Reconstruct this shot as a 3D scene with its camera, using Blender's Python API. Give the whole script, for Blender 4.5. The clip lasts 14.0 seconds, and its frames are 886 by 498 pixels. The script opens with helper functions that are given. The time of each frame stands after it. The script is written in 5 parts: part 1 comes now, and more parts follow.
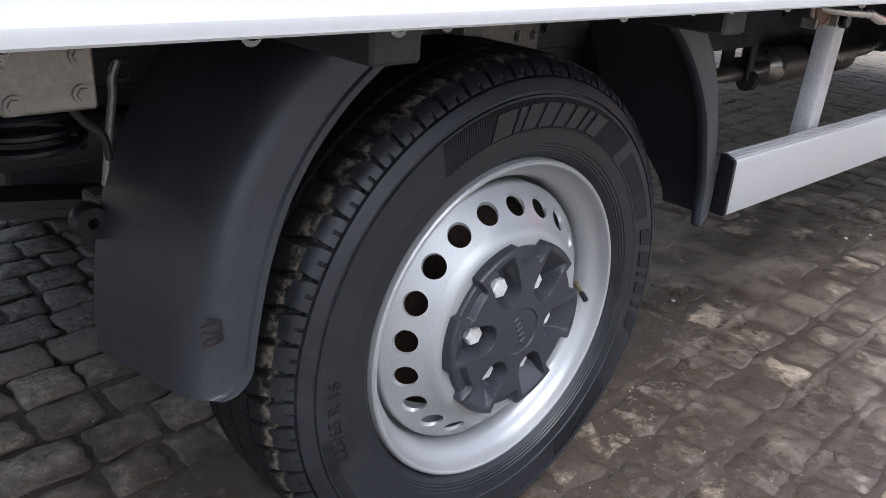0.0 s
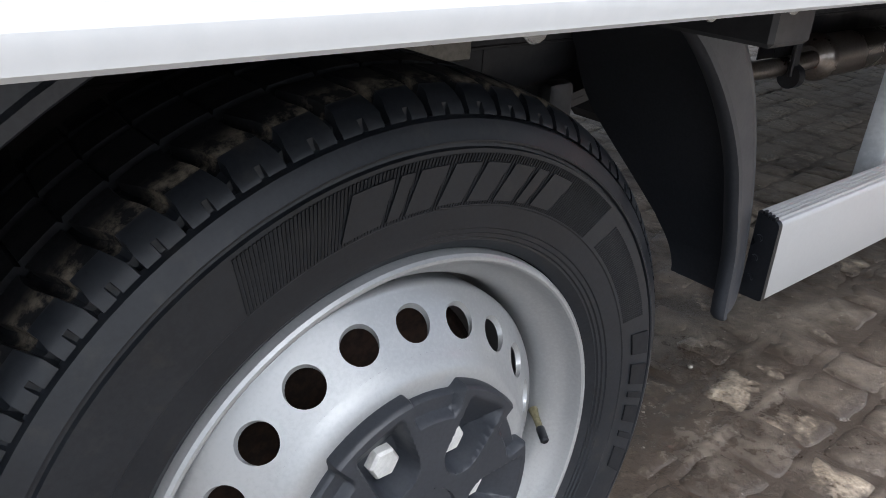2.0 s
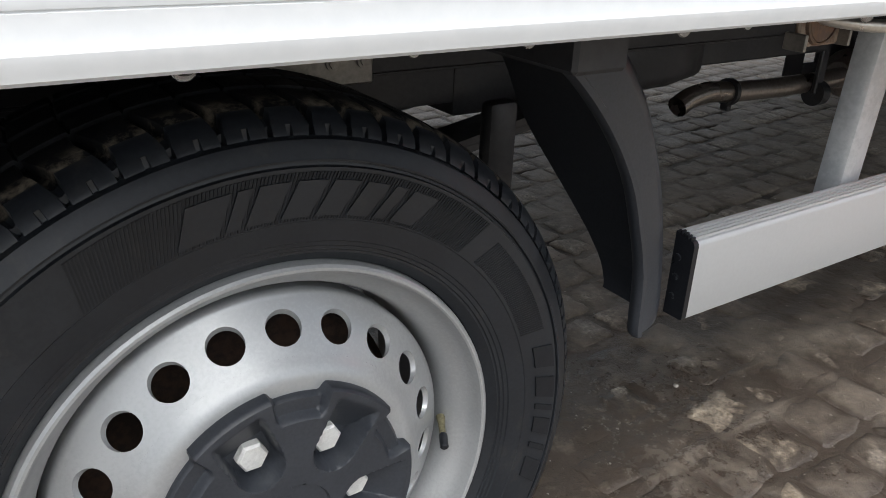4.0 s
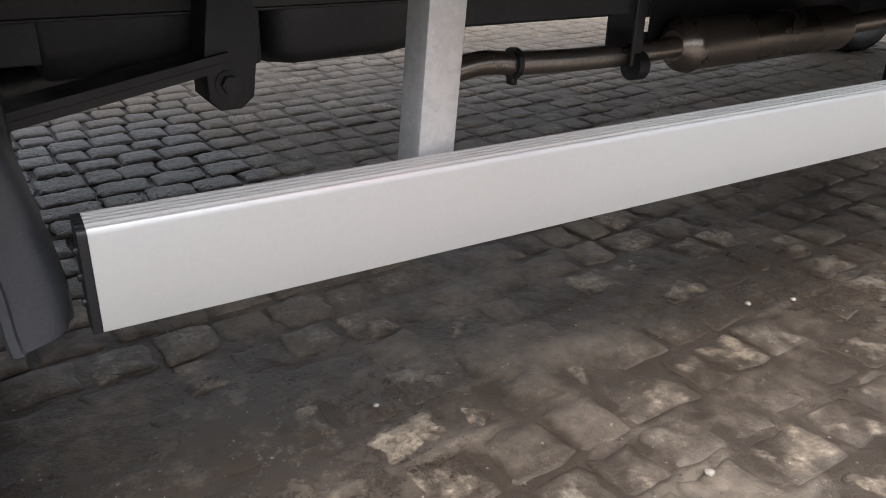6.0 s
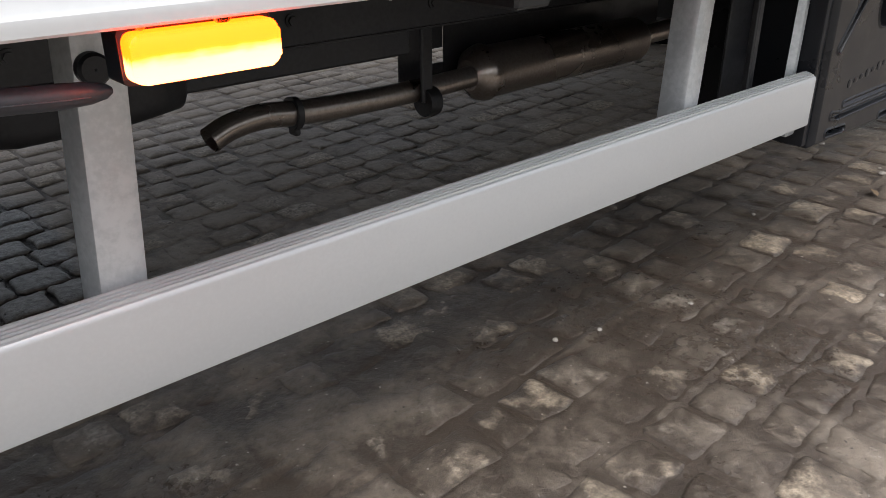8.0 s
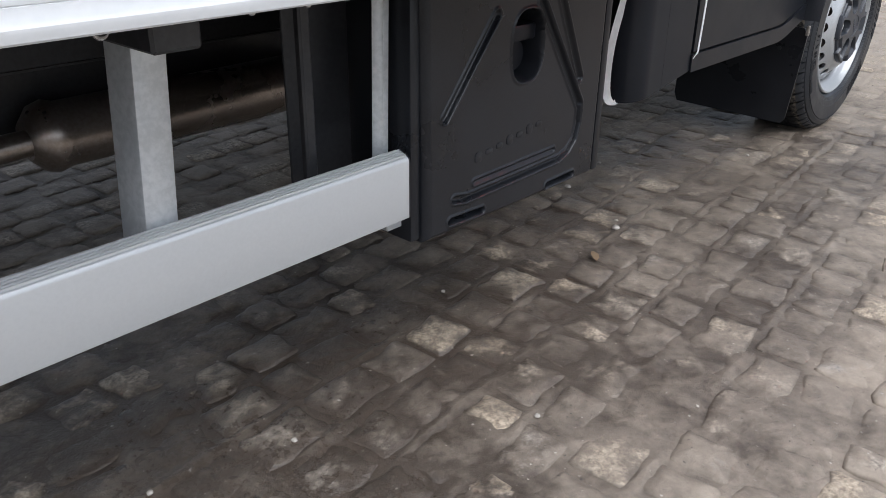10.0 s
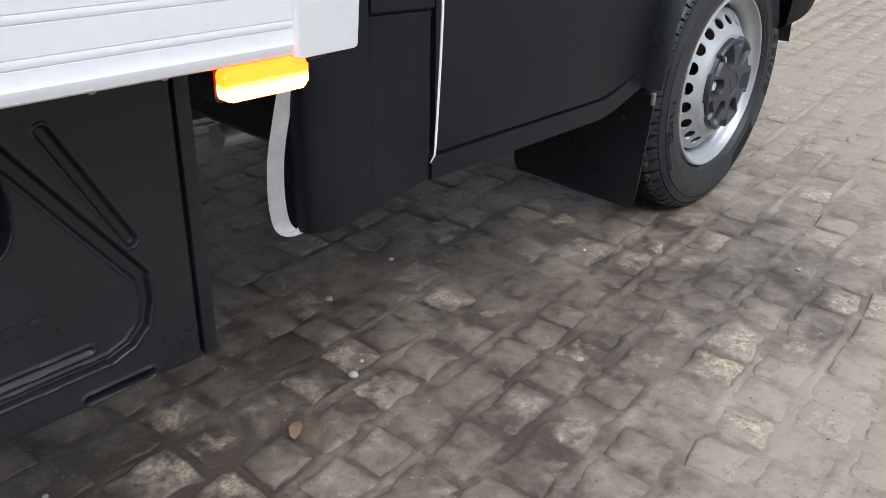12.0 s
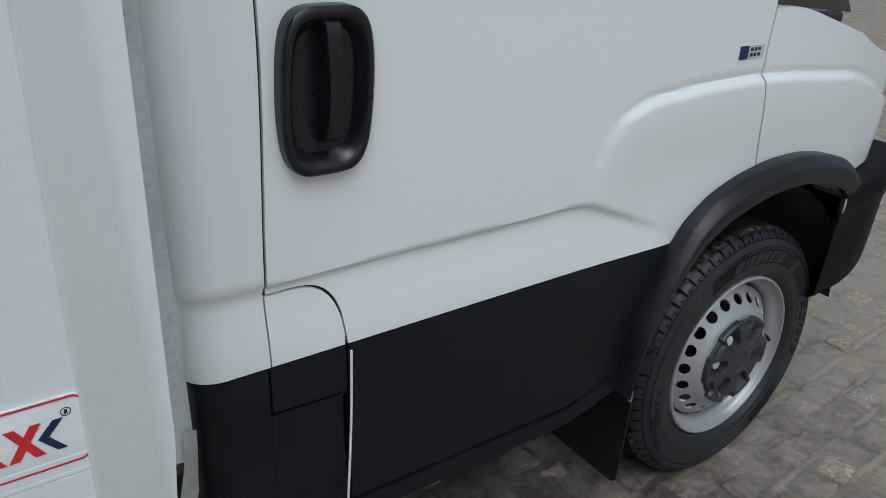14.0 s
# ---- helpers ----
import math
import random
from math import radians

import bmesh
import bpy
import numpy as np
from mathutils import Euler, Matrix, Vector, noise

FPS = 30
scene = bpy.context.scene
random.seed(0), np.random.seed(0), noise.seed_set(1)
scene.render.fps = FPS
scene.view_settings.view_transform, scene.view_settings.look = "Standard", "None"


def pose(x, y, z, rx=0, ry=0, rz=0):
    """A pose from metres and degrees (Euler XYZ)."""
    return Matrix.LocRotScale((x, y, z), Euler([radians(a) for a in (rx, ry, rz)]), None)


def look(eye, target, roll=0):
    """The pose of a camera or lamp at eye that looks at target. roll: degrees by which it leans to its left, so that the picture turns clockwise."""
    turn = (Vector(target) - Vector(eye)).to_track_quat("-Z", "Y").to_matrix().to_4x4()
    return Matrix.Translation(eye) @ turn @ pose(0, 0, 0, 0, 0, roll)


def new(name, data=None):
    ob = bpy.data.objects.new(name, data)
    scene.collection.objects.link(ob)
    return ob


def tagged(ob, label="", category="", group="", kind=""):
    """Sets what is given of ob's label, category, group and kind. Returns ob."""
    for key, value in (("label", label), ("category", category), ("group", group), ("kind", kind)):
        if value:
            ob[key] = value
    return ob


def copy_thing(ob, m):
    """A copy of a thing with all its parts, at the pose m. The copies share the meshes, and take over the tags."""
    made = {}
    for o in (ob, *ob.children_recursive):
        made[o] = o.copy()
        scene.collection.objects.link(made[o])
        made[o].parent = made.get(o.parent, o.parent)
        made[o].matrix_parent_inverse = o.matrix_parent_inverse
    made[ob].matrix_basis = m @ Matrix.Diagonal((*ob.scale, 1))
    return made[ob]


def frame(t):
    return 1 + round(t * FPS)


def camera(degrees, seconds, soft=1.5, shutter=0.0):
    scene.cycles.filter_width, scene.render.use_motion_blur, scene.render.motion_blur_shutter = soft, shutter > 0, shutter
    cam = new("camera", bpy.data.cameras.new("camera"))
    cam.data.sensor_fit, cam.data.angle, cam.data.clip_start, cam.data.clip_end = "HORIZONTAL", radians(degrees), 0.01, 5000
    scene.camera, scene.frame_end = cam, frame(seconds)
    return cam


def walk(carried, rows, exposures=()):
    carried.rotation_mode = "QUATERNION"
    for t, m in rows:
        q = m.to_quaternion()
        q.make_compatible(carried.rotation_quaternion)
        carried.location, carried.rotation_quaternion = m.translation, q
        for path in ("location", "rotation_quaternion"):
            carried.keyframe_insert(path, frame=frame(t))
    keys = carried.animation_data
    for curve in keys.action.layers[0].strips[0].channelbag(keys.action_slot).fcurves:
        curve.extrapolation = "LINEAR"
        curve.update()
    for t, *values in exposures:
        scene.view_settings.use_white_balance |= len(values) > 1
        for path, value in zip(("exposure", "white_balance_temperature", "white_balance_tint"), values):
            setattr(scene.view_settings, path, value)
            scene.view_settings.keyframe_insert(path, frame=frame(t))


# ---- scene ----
cam = camera(58.3, 14.0, soft=0.7)
# seconds, eye, target, roll
PATH = [
    (0, (-0.693, -0.612, 0.833), (0.561, 0.724, 0.031), 2.9),
    (0.5, (-0.594, -0.546, 0.777), (0.617, 0.813, -0.051), 3.1),
    (1, (-0.465, -0.526, 0.786), (0.735, 0.831, -0.06), 3.2),
    (1.5, (-0.328, -0.447, 0.804), (0.877, 0.91, -0.038), 2.9),
    (2, (-0.31, -0.39, 0.798), (0.878, 0.97, -0.061), 2.8),
    (2.2, (-0.314, -0.386, 0.789), (0.867, 0.978, -0.075), 2.6),
    (4.3, (-0.125, -0.551, 0.839), (0.887, 0.957, 0.001), 1.4),
    (4.5, (-0.041, -0.564, 0.854), (0.961, 0.95, 0.014), 1.4),
    (5, (0.148, -0.559, 0.871), (1.124, 0.971, 0.03), 1.1),
    (5.5, (0.314, -0.62, 0.848), (1.281, 0.911, 0.001), 0.9),
    (6, (0.397, -0.67, 0.732), (1.359, 0.865, -0.113), 0.4),
    (6.5, (0.404, -0.691, 0.777), (1.371, 0.84, -0.072), 0.1),
    (7, (0.395, -0.657, 0.797), (1.368, 0.866, -0.061), 0.2),
    (7.5, (0.471, -0.662, 0.798), (1.462, 0.846, -0.065), -0.6),
    (8, (0.602, -0.674, 0.811), (1.788, 0.683, -0.058), -1.4),
    (8.2, (0.676, -0.665, 0.804), (1.945, 0.61, -0.071), -1.3),
    (10.3, (1.449, -0.793, 0.852), (2.774, 0.402, -0.052), 0.0),
    (10.5, (1.535, -0.779, 0.871), (2.863, 0.41, -0.037), 0.1),
    (11, (1.751, -0.777, 0.878), (3.082, 0.403, -0.035), 0.1),
    (11.5, (1.972, -0.822, 0.876), (3.306, 0.357, -0.035), -0.1),
    (12, (2.146, -0.823, 0.881), (3.462, 0.366, -0.042), 1.1),
    (12.5, (2.343, -0.816, 0.983), (3.56, 0.476, 0.063), 0.7),
    (13, (2.462, -0.881, 1.145), (3.654, 0.437, 0.226), 1.4),
    (13.5, (2.527, -0.927, 1.322), (3.651, 0.461, 0.424), 1.9),
    (14, (2.529, -0.945, 1.426), (3.588, 0.515, 0.562), 1.7),
]
# seconds, stops, kelvin, tint
LIGHT = [(0, 0.86, 5850, 13), (0.5, 1.4, 5867, 12.7), (1, 1.53, 5883, 12.3), (1.5, 1.43, 5900, 12), (2, 0.86, 5971, 9.9), (2.2, 0.86, 6000, 9), (4.5, 0.5, 6370, 8.2), (5, 0.17, 6450, 8), (5.5, -0.02, 6475, 14), (6, 0.9, 6450, 12), (6.5, 1.1, 6450, 13), (7, 1.08, 6450, 13), (7.5, 0.89, 6450, 13), (8.2, 0.51, 6300, 10), (10.5, 0.61, 5940, 10), (11, 0.41, 5940, 9.5), (11.5, 0.58, 5940, 9), (12, 0.56, 5950, 9.5), (12.5, 0.31, 5890, 8), (13, -0.15, 5800, 3), (13.5, -0.4, 5700, 1), (14, -0.5, 5750, 1)]
walk(cam, [(t, look(eye, target, roll)) for t, eye, target, roll in PATH], LIGHT)

# overcast daylight: a soft, greyed sky and a very wide, weak sun
world = bpy.data.worlds.new("overcast")
scene.world = world
world.use_nodes = True
wn = world.node_tree
wn.nodes.clear()
sky = wn.nodes.new("ShaderNodeTexSky")
sky.sky_type, sky.sun_disc = "NISHITA", False
sky.sun_elevation, sky.sun_rotation = radians(60), radians(200)
sky.air_density, sky.dust_density, sky.ozone_density = 1.0, 4.0, 1.0
hsv = wn.nodes.new("ShaderNodeHueSaturation")
hsv.inputs["Saturation"].default_value = 0.35
bg = wn.nodes.new("ShaderNodeBackground")
bg.inputs["Strength"].default_value = 0.14
wo = wn.nodes.new("ShaderNodeOutputWorld")
wn.links.new(sky.outputs[0], hsv.inputs["Color"])
wn.links.new(hsv.outputs[0], bg.inputs["Color"])
wn.links.new(bg.outputs[0], wo.inputs["Surface"])
sun = new("sun", bpy.data.lights.new("sun", "SUN"))
sun.data.energy, sun.data.angle, sun.data.color = 1.25, radians(55), (1.0, 0.98, 0.95)
sun.matrix_basis = pose(0, 0, 6, 30, 0, -20)


# ---- materials ----
def material(name, col, col2=None, rough=(0.4, 0.6), metal=0.0, s1=6.0, s2=150.0, bump=0.15, dist=0.001, coat=0.0,
             spec=0.5, dust=None, dust_scale=3.0, dust_range=(0.55, 0.75), band=None):
    """Colour mixed by two scales of noise, roughness and fine relief to match."""
    m = bpy.data.materials.new(name)
    m.use_nodes = True
    t = m.node_tree
    n, ln = t.nodes, t.links
    p = n["Principled BSDF"]
    geo = n.new("ShaderNodeNewGeometry")

    def tex(scale, detail, rough_=0.6):
        x = n.new("ShaderNodeTexNoise")
        x.inputs["Scale"].default_value, x.inputs["Detail"].default_value, x.inputs["Roughness"].default_value = scale, detail, rough_
        ln.new(geo.outputs["Position"], x.inputs["Vector"])
        return x.outputs["Fac"]

    big, fine = tex(s1, 5), tex(s2, 4)
    add = n.new("ShaderNodeMath")
    add.operation = "MULTIPLY_ADD"
    ln.new(fine, add.inputs[0])
    add.inputs[1].default_value = 0.5
    mul = n.new("ShaderNodeMath")
    mul.operation = "MULTIPLY"
    mul.inputs[1].default_value = 0.5
    ln.new(big, mul.inputs[0])
    ln.new(mul.outputs[0], add.inputs[2])
    fac = n.new("ShaderNodeMapRange")
    fac.interpolation_type = "SMOOTHERSTEP"
    fac.inputs["From Min"].default_value, fac.inputs["From Max"].default_value = 0.36, 0.64
    ln.new(add.outputs[0], fac.inputs["Value"])
    mix = n.new("ShaderNodeMix")
    mix.data_type = "RGBA"
    mix.inputs["A"].default_value, mix.inputs["B"].default_value = (*col, 1), (*(col2 or col), 1)
    ln.new(fac.outputs[0], mix.inputs["Factor"])
    colour = mix.outputs["Result"]
    if dust:
        dn = tex(dust_scale, 8, 0.65)
        dr = n.new("ShaderNodeMapRange")
        dr.inputs["From Min"].default_value, dr.inputs["From Max"].default_value = dust_range
        ln.new(dn, dr.inputs["Value"])
        dm = n.new("ShaderNodeMix")
        dm.data_type = "RGBA"
        dm.inputs["B"].default_value = (*dust, 1)
        amount = dr.outputs[0]
        if band:                                     # dust that clings to one edge only, by its depth in the thing
            depth = n.new("ShaderNodeSeparateXYZ")
            ln.new(n.new("ShaderNodeTexCoord").outputs["Object"], depth.inputs[0])
            for a, b in (band[:2], band[2:]):
                edge = n.new("ShaderNodeMapRange")
                edge.inputs["From Min"].default_value, edge.inputs["From Max"].default_value = a, b
                ln.new(depth.outputs["Y"], edge.inputs["Value"])
                both = n.new("ShaderNodeMath")
                both.operation = "MULTIPLY"
                ln.new(edge.outputs[0], both.inputs[0])
                ln.new(amount, both.inputs[1])
                amount = both.outputs[0]
        ln.new(amount, dm.inputs["Factor"])
        ln.new(colour, dm.inputs["A"])
        colour = dm.outputs["Result"]
    ln.new(colour, p.inputs["Base Color"])
    rr = n.new("ShaderNodeMapRange")
    rr.interpolation_type = "SMOOTHERSTEP"
    rr.inputs["From Min"].default_value, rr.inputs["From Max"].default_value = 0.35, 0.65
    rr.inputs["To Min"].default_value, rr.inputs["To Max"].default_value = rough
    ln.new(big, rr.inputs["Value"])
    ln.new(rr.outputs[0], p.inputs["Roughness"])
    p.inputs["Metallic"].default_value = metal
    p.inputs["Coat Weight"].default_value = coat
    p.inputs["Coat Roughness"].default_value = 0.08
    p.inputs["Specular IOR Level"].default_value = spec
    if bump:
        b = n.new("ShaderNodeBump")
        b.inputs["Strength"].default_value, b.inputs["Distance"].default_value = bump, dist
        ln.new(add.outputs[0], b.inputs["Height"])
        ln.new(b.outputs[0], p.inputs["Normal"])
    return m


WHITE = material("white_paint", (0.78, 0.79, 0.795), (0.784, 0.793, 0.798), (0.27, 0.27), s1=0.7, s2=60, bump=0, dist=0.0005, coat=0.5)
PANEL = material("white_coated_aluminium", (0.60, 0.615, 0.622), (0.635, 0.647, 0.653), (0.355, 0.36), s1=1.2, s2=90, bump=0.02, dist=0.0005)
SIDEWHITE = material("smooth_white_laminate", (0.69, 0.705, 0.71), (0.72, 0.732, 0.737), (0.33, 0.36), s1=1.2, s2=70, bump=0.015, dist=0.0005)
ALU = material("anodised_aluminium", (0.49, 0.507, 0.515), (0.51, 0.527, 0.535), (0.36, 0.39), metal=0.35, s1=1.5, s2=240, bump=0.012, dist=0.0003)
GALV = material("galvanised_steel", (0.46, 0.49, 0.505), (0.57, 0.595, 0.61), (0.34, 0.46), metal=0.5, s1=14, s2=120, bump=0.1, dist=0.0006)
SILVER = material("silver_wheel_paint", (0.36, 0.37, 0.375), (0.405, 0.415, 0.42), (0.30, 0.42), metal=0.4, s1=10, s2=300, bump=0.02, dist=0.0003)
RUBBER = material("tyre_rubber", (0.011, 0.0132, 0.0168), (0.0175, 0.020, 0.0243), (0.34, 0.46), s1=14, s2=260, bump=0.2, dist=0.0005, spec=0.42,
                  dust=(0.050, 0.046, 0.041), dust_scale=45, dust_range=(0.56, 0.95))
TREAD = material("dusty_tread_rubber", (0.008, 0.0085, 0.0098), (0.014, 0.0145, 0.016), (0.60, 0.85), s1=20, s2=220, bump=0.3, dist=0.0008, spec=0.2,
                 dust=(0.17, 0.145, 0.112), dust_scale=75, dust_range=(0.44, 0.62), band=(0.010, 0.017, 0.036, 0.022))
FIELD = material("ribbed_rubber", (0.008, 0.009, 0.011), (0.013, 0.014, 0.0165), (0.50, 0.70), s1=14, s2=200, bump=0.1, dist=0.0004, spec=0.3)
PLASTIC = material("black_moulded_plastic", (0.009, 0.010, 0.0125), (0.015, 0.0165, 0.020), (0.27, 0.38), s1=7, s2=420, bump=0.25, dist=0.0004, spec=0.33)
GUARDPL = material("dark_grey_mudguard_plastic", (0.023, 0.0265, 0.033), (0.034, 0.038, 0.046), (0.36, 0.48), s1=9, s2=300, bump=0.12, dist=0.0005)
TRIM = material("black_body_trim", (0.006, 0.007, 0.010), (0.010, 0.0115, 0.015), (0.34, 0.42), s1=5, s2=600, bump=0.15, dist=0.0003, spec=0.22)
CHASSIS = material("black_chassis_paint", (0.014, 0.015, 0.0172), (0.025, 0.0256, 0.028), (0.35, 0.6), s1=9, s2=120, bump=0.15, dist=0.001,
                   dust=(0.036, 0.033, 0.030), dust_scale=7, dust_range=(0.58, 0.85))
HANDLE = material("satin_black_plastic", (0.006, 0.007, 0.0095), (0.009, 0.0105, 0.013), (0.22, 0.30), s1=8, s2=500, bump=0.05, dist=0.0002, spec=0.5)
STEEL = material("brushed_steel", (0.50, 0.48, 0.44), (0.60, 0.58, 0.54), (0.25, 0.4), metal=0.9, s1=12, s2=200, bump=0.06, dist=0.0004)
ZINC = material("zinc_plate", (0.20, 0.185, 0.165), (0.28, 0.262, 0.235), (0.35, 0.55), metal=0.6, s1=15, s2=180, bump=0.08, dist=0.0005)
EXHAUST = material("dull_exhaust_steel", (0.27, 0.235, 0.205), (0.36, 0.32, 0.285), (0.26, 0.38), metal=0.85, s1=3.5, s2=140, bump=0.12, dist=0.0008)
RUST = material("rusty_steel", (0.17, 0.105, 0.07), (0.32, 0.265, 0.21), (0.5, 0.8), metal=0.3, s1=18, s2=120, bump=0.3, dist=0.001)
GROOVE_SHADE = material("groove_shade", (0.040, 0.036, 0.031), (0.075, 0.068, 0.058), (0.6, 0.85), s1=30, s2=220, bump=0.2, dist=0.0005)
WELD = material("heat_tinted_weld", (0.085, 0.062, 0.05), (0.17, 0.105, 0.062), (0.4, 0.65), metal=0.4, s1=30, s2=140, bump=0.25, dist=0.0008)
DRUM = material("stained_drum", (0.02, 0.015, 0.012), (0.07, 0.04, 0.028), (0.5, 0.8), metal=0.3, s1=18, s2=120, bump=0.3, dist=0.001)
BRASS = material("tarnished_brass", (0.15, 0.135, 0.08), (0.24, 0.215, 0.13), (0.35, 0.5), metal=0.6, s1=60, s2=300, bump=0.05, dist=0.0003)
NUT = material("bright_nut", (0.62, 0.62, 0.60), (0.75, 0.75, 0.73), (0.35, 0.55), metal=0.25, s1=60, s2=300, bump=0.1, dist=0.0004)
TAPE = material("white_tape", (0.66, 0.66, 0.65), (0.76, 0.76, 0.75), (0.45, 0.6), s1=12, s2=90, bump=0.1, dist=0.0008)
GREY = material("pale_grey_sealer", (0.50, 0.52, 0.53), (0.60, 0.62, 0.63), (0.4, 0.5), s1=6, s2=90, bump=0.05, dist=0.0005)
RED = material("red_print", (0.55, 0.02, 0.03), (0.62, 0.03, 0.04), (0.3, 0.4), bump=0)
NAVY = material("dark_blue_print", (0.012, 0.016, 0.06), (0.02, 0.025, 0.08), (0.3, 0.4), bump=0)
GREYPRINT = material("light_grey_print", (0.5, 0.5, 0.5), (0.56, 0.56, 0.56), (0.3, 0.4), bump=0)
PLATEWHITE = material("plate_white", (0.70, 0.70, 0.71), (0.76, 0.76, 0.77), (0.25, 0.35), bump=0)
CHALK = material("dark_red_marker", (0.0065, 0.0025, 0.0028), (0.013, 0.0045, 0.005), (0.6, 0.8), s1=60, s2=400, bump=0)
DARKGLASS = material("tinted_glass", (0.01, 0.012, 0.014), (0.014, 0.016, 0.018), (0.04, 0.06), bump=0)


def lamp_material(name):
    """A lit amber lens: the row of diodes behind its lower edge shows through as a white-hot band."""
    m = bpy.data.materials.new(name)
    m.use_nodes = True
    n, ln = m.node_tree.nodes, m.node_tree.links
    p = n["Principled BSDF"]
    at = n.new("ShaderNodeTexCoord")
    sep = n.new("ShaderNodeSeparateXYZ")
    ln.new(at.outputs["Generated"], sep.inputs[0])
    cells = n.new("ShaderNodeTexNoise")
    cells.inputs["Scale"].default_value = 5
    ln.new(at.outputs["Generated"], cells.inputs["Vector"])
    add = n.new("ShaderNodeMath")
    add.operation = "MULTIPLY_ADD"
    ln.new(cells.outputs["Fac"], add.inputs[0])
    add.inputs[1].default_value = -0.25
    ln.new(sep.outputs["Z"], add.inputs[2])
    ramp = n.new("ShaderNodeValToRGB")
    ln.new(add.outputs[0], ramp.inputs["Fac"])
    c = ramp.color_ramp
    c.interpolation = "EASE"
    c.elements[0].position, c.elements[0].color = 0.20, (1.0, 0.128, 0.033, 1)
    c.elements[1].position, c.elements[1].color = 0.44, (1.0, 0.031, 0.0002, 1)
    power = n.new("ShaderNodeMapRange")
    for key, v in (("From Min", 0.0), ("From Max", 0.50), ("To Min", 17.0), ("To Max", 13.5)):
        power.inputs[key].default_value = v
    ln.new(add.outputs[0], power.inputs["Value"])
    p.inputs["Base Color"].default_value = (0.5, 0.14, 0.008, 1)
    p.inputs["Roughness"].default_value = 0.2
    ln.new(ramp.outputs["Color"], p.inputs["Emission Color"])
    ln.new(power.outputs[0], p.inputs["Emission Strength"])
    return m


AMBER = lamp_material("lit_amber_lens")
WATER = material("water", (0.9, 0.9, 0.9), None, (0.03, 0.05), bump=0)
WATER.node_tree.nodes["Principled BSDF"].inputs["Transmission Weight"].default_value = 1.0
WATER.node_tree.nodes["Principled BSDF"].inputs["IOR"].default_value = 1.33
LEAF = material("dry_leaf", (0.28, 0.20, 0.12), (0.38, 0.28, 0.18), (0.6, 0.8), s1=40, s2=200, bump=0.2, dist=0.001)
PEBBLE = material("pale_pebble", (0.30, 0.275, 0.24), (0.42, 0.39, 0.35), (0.6, 0.8), s1=60, s2=300, bump=0.3, dist=0.001)


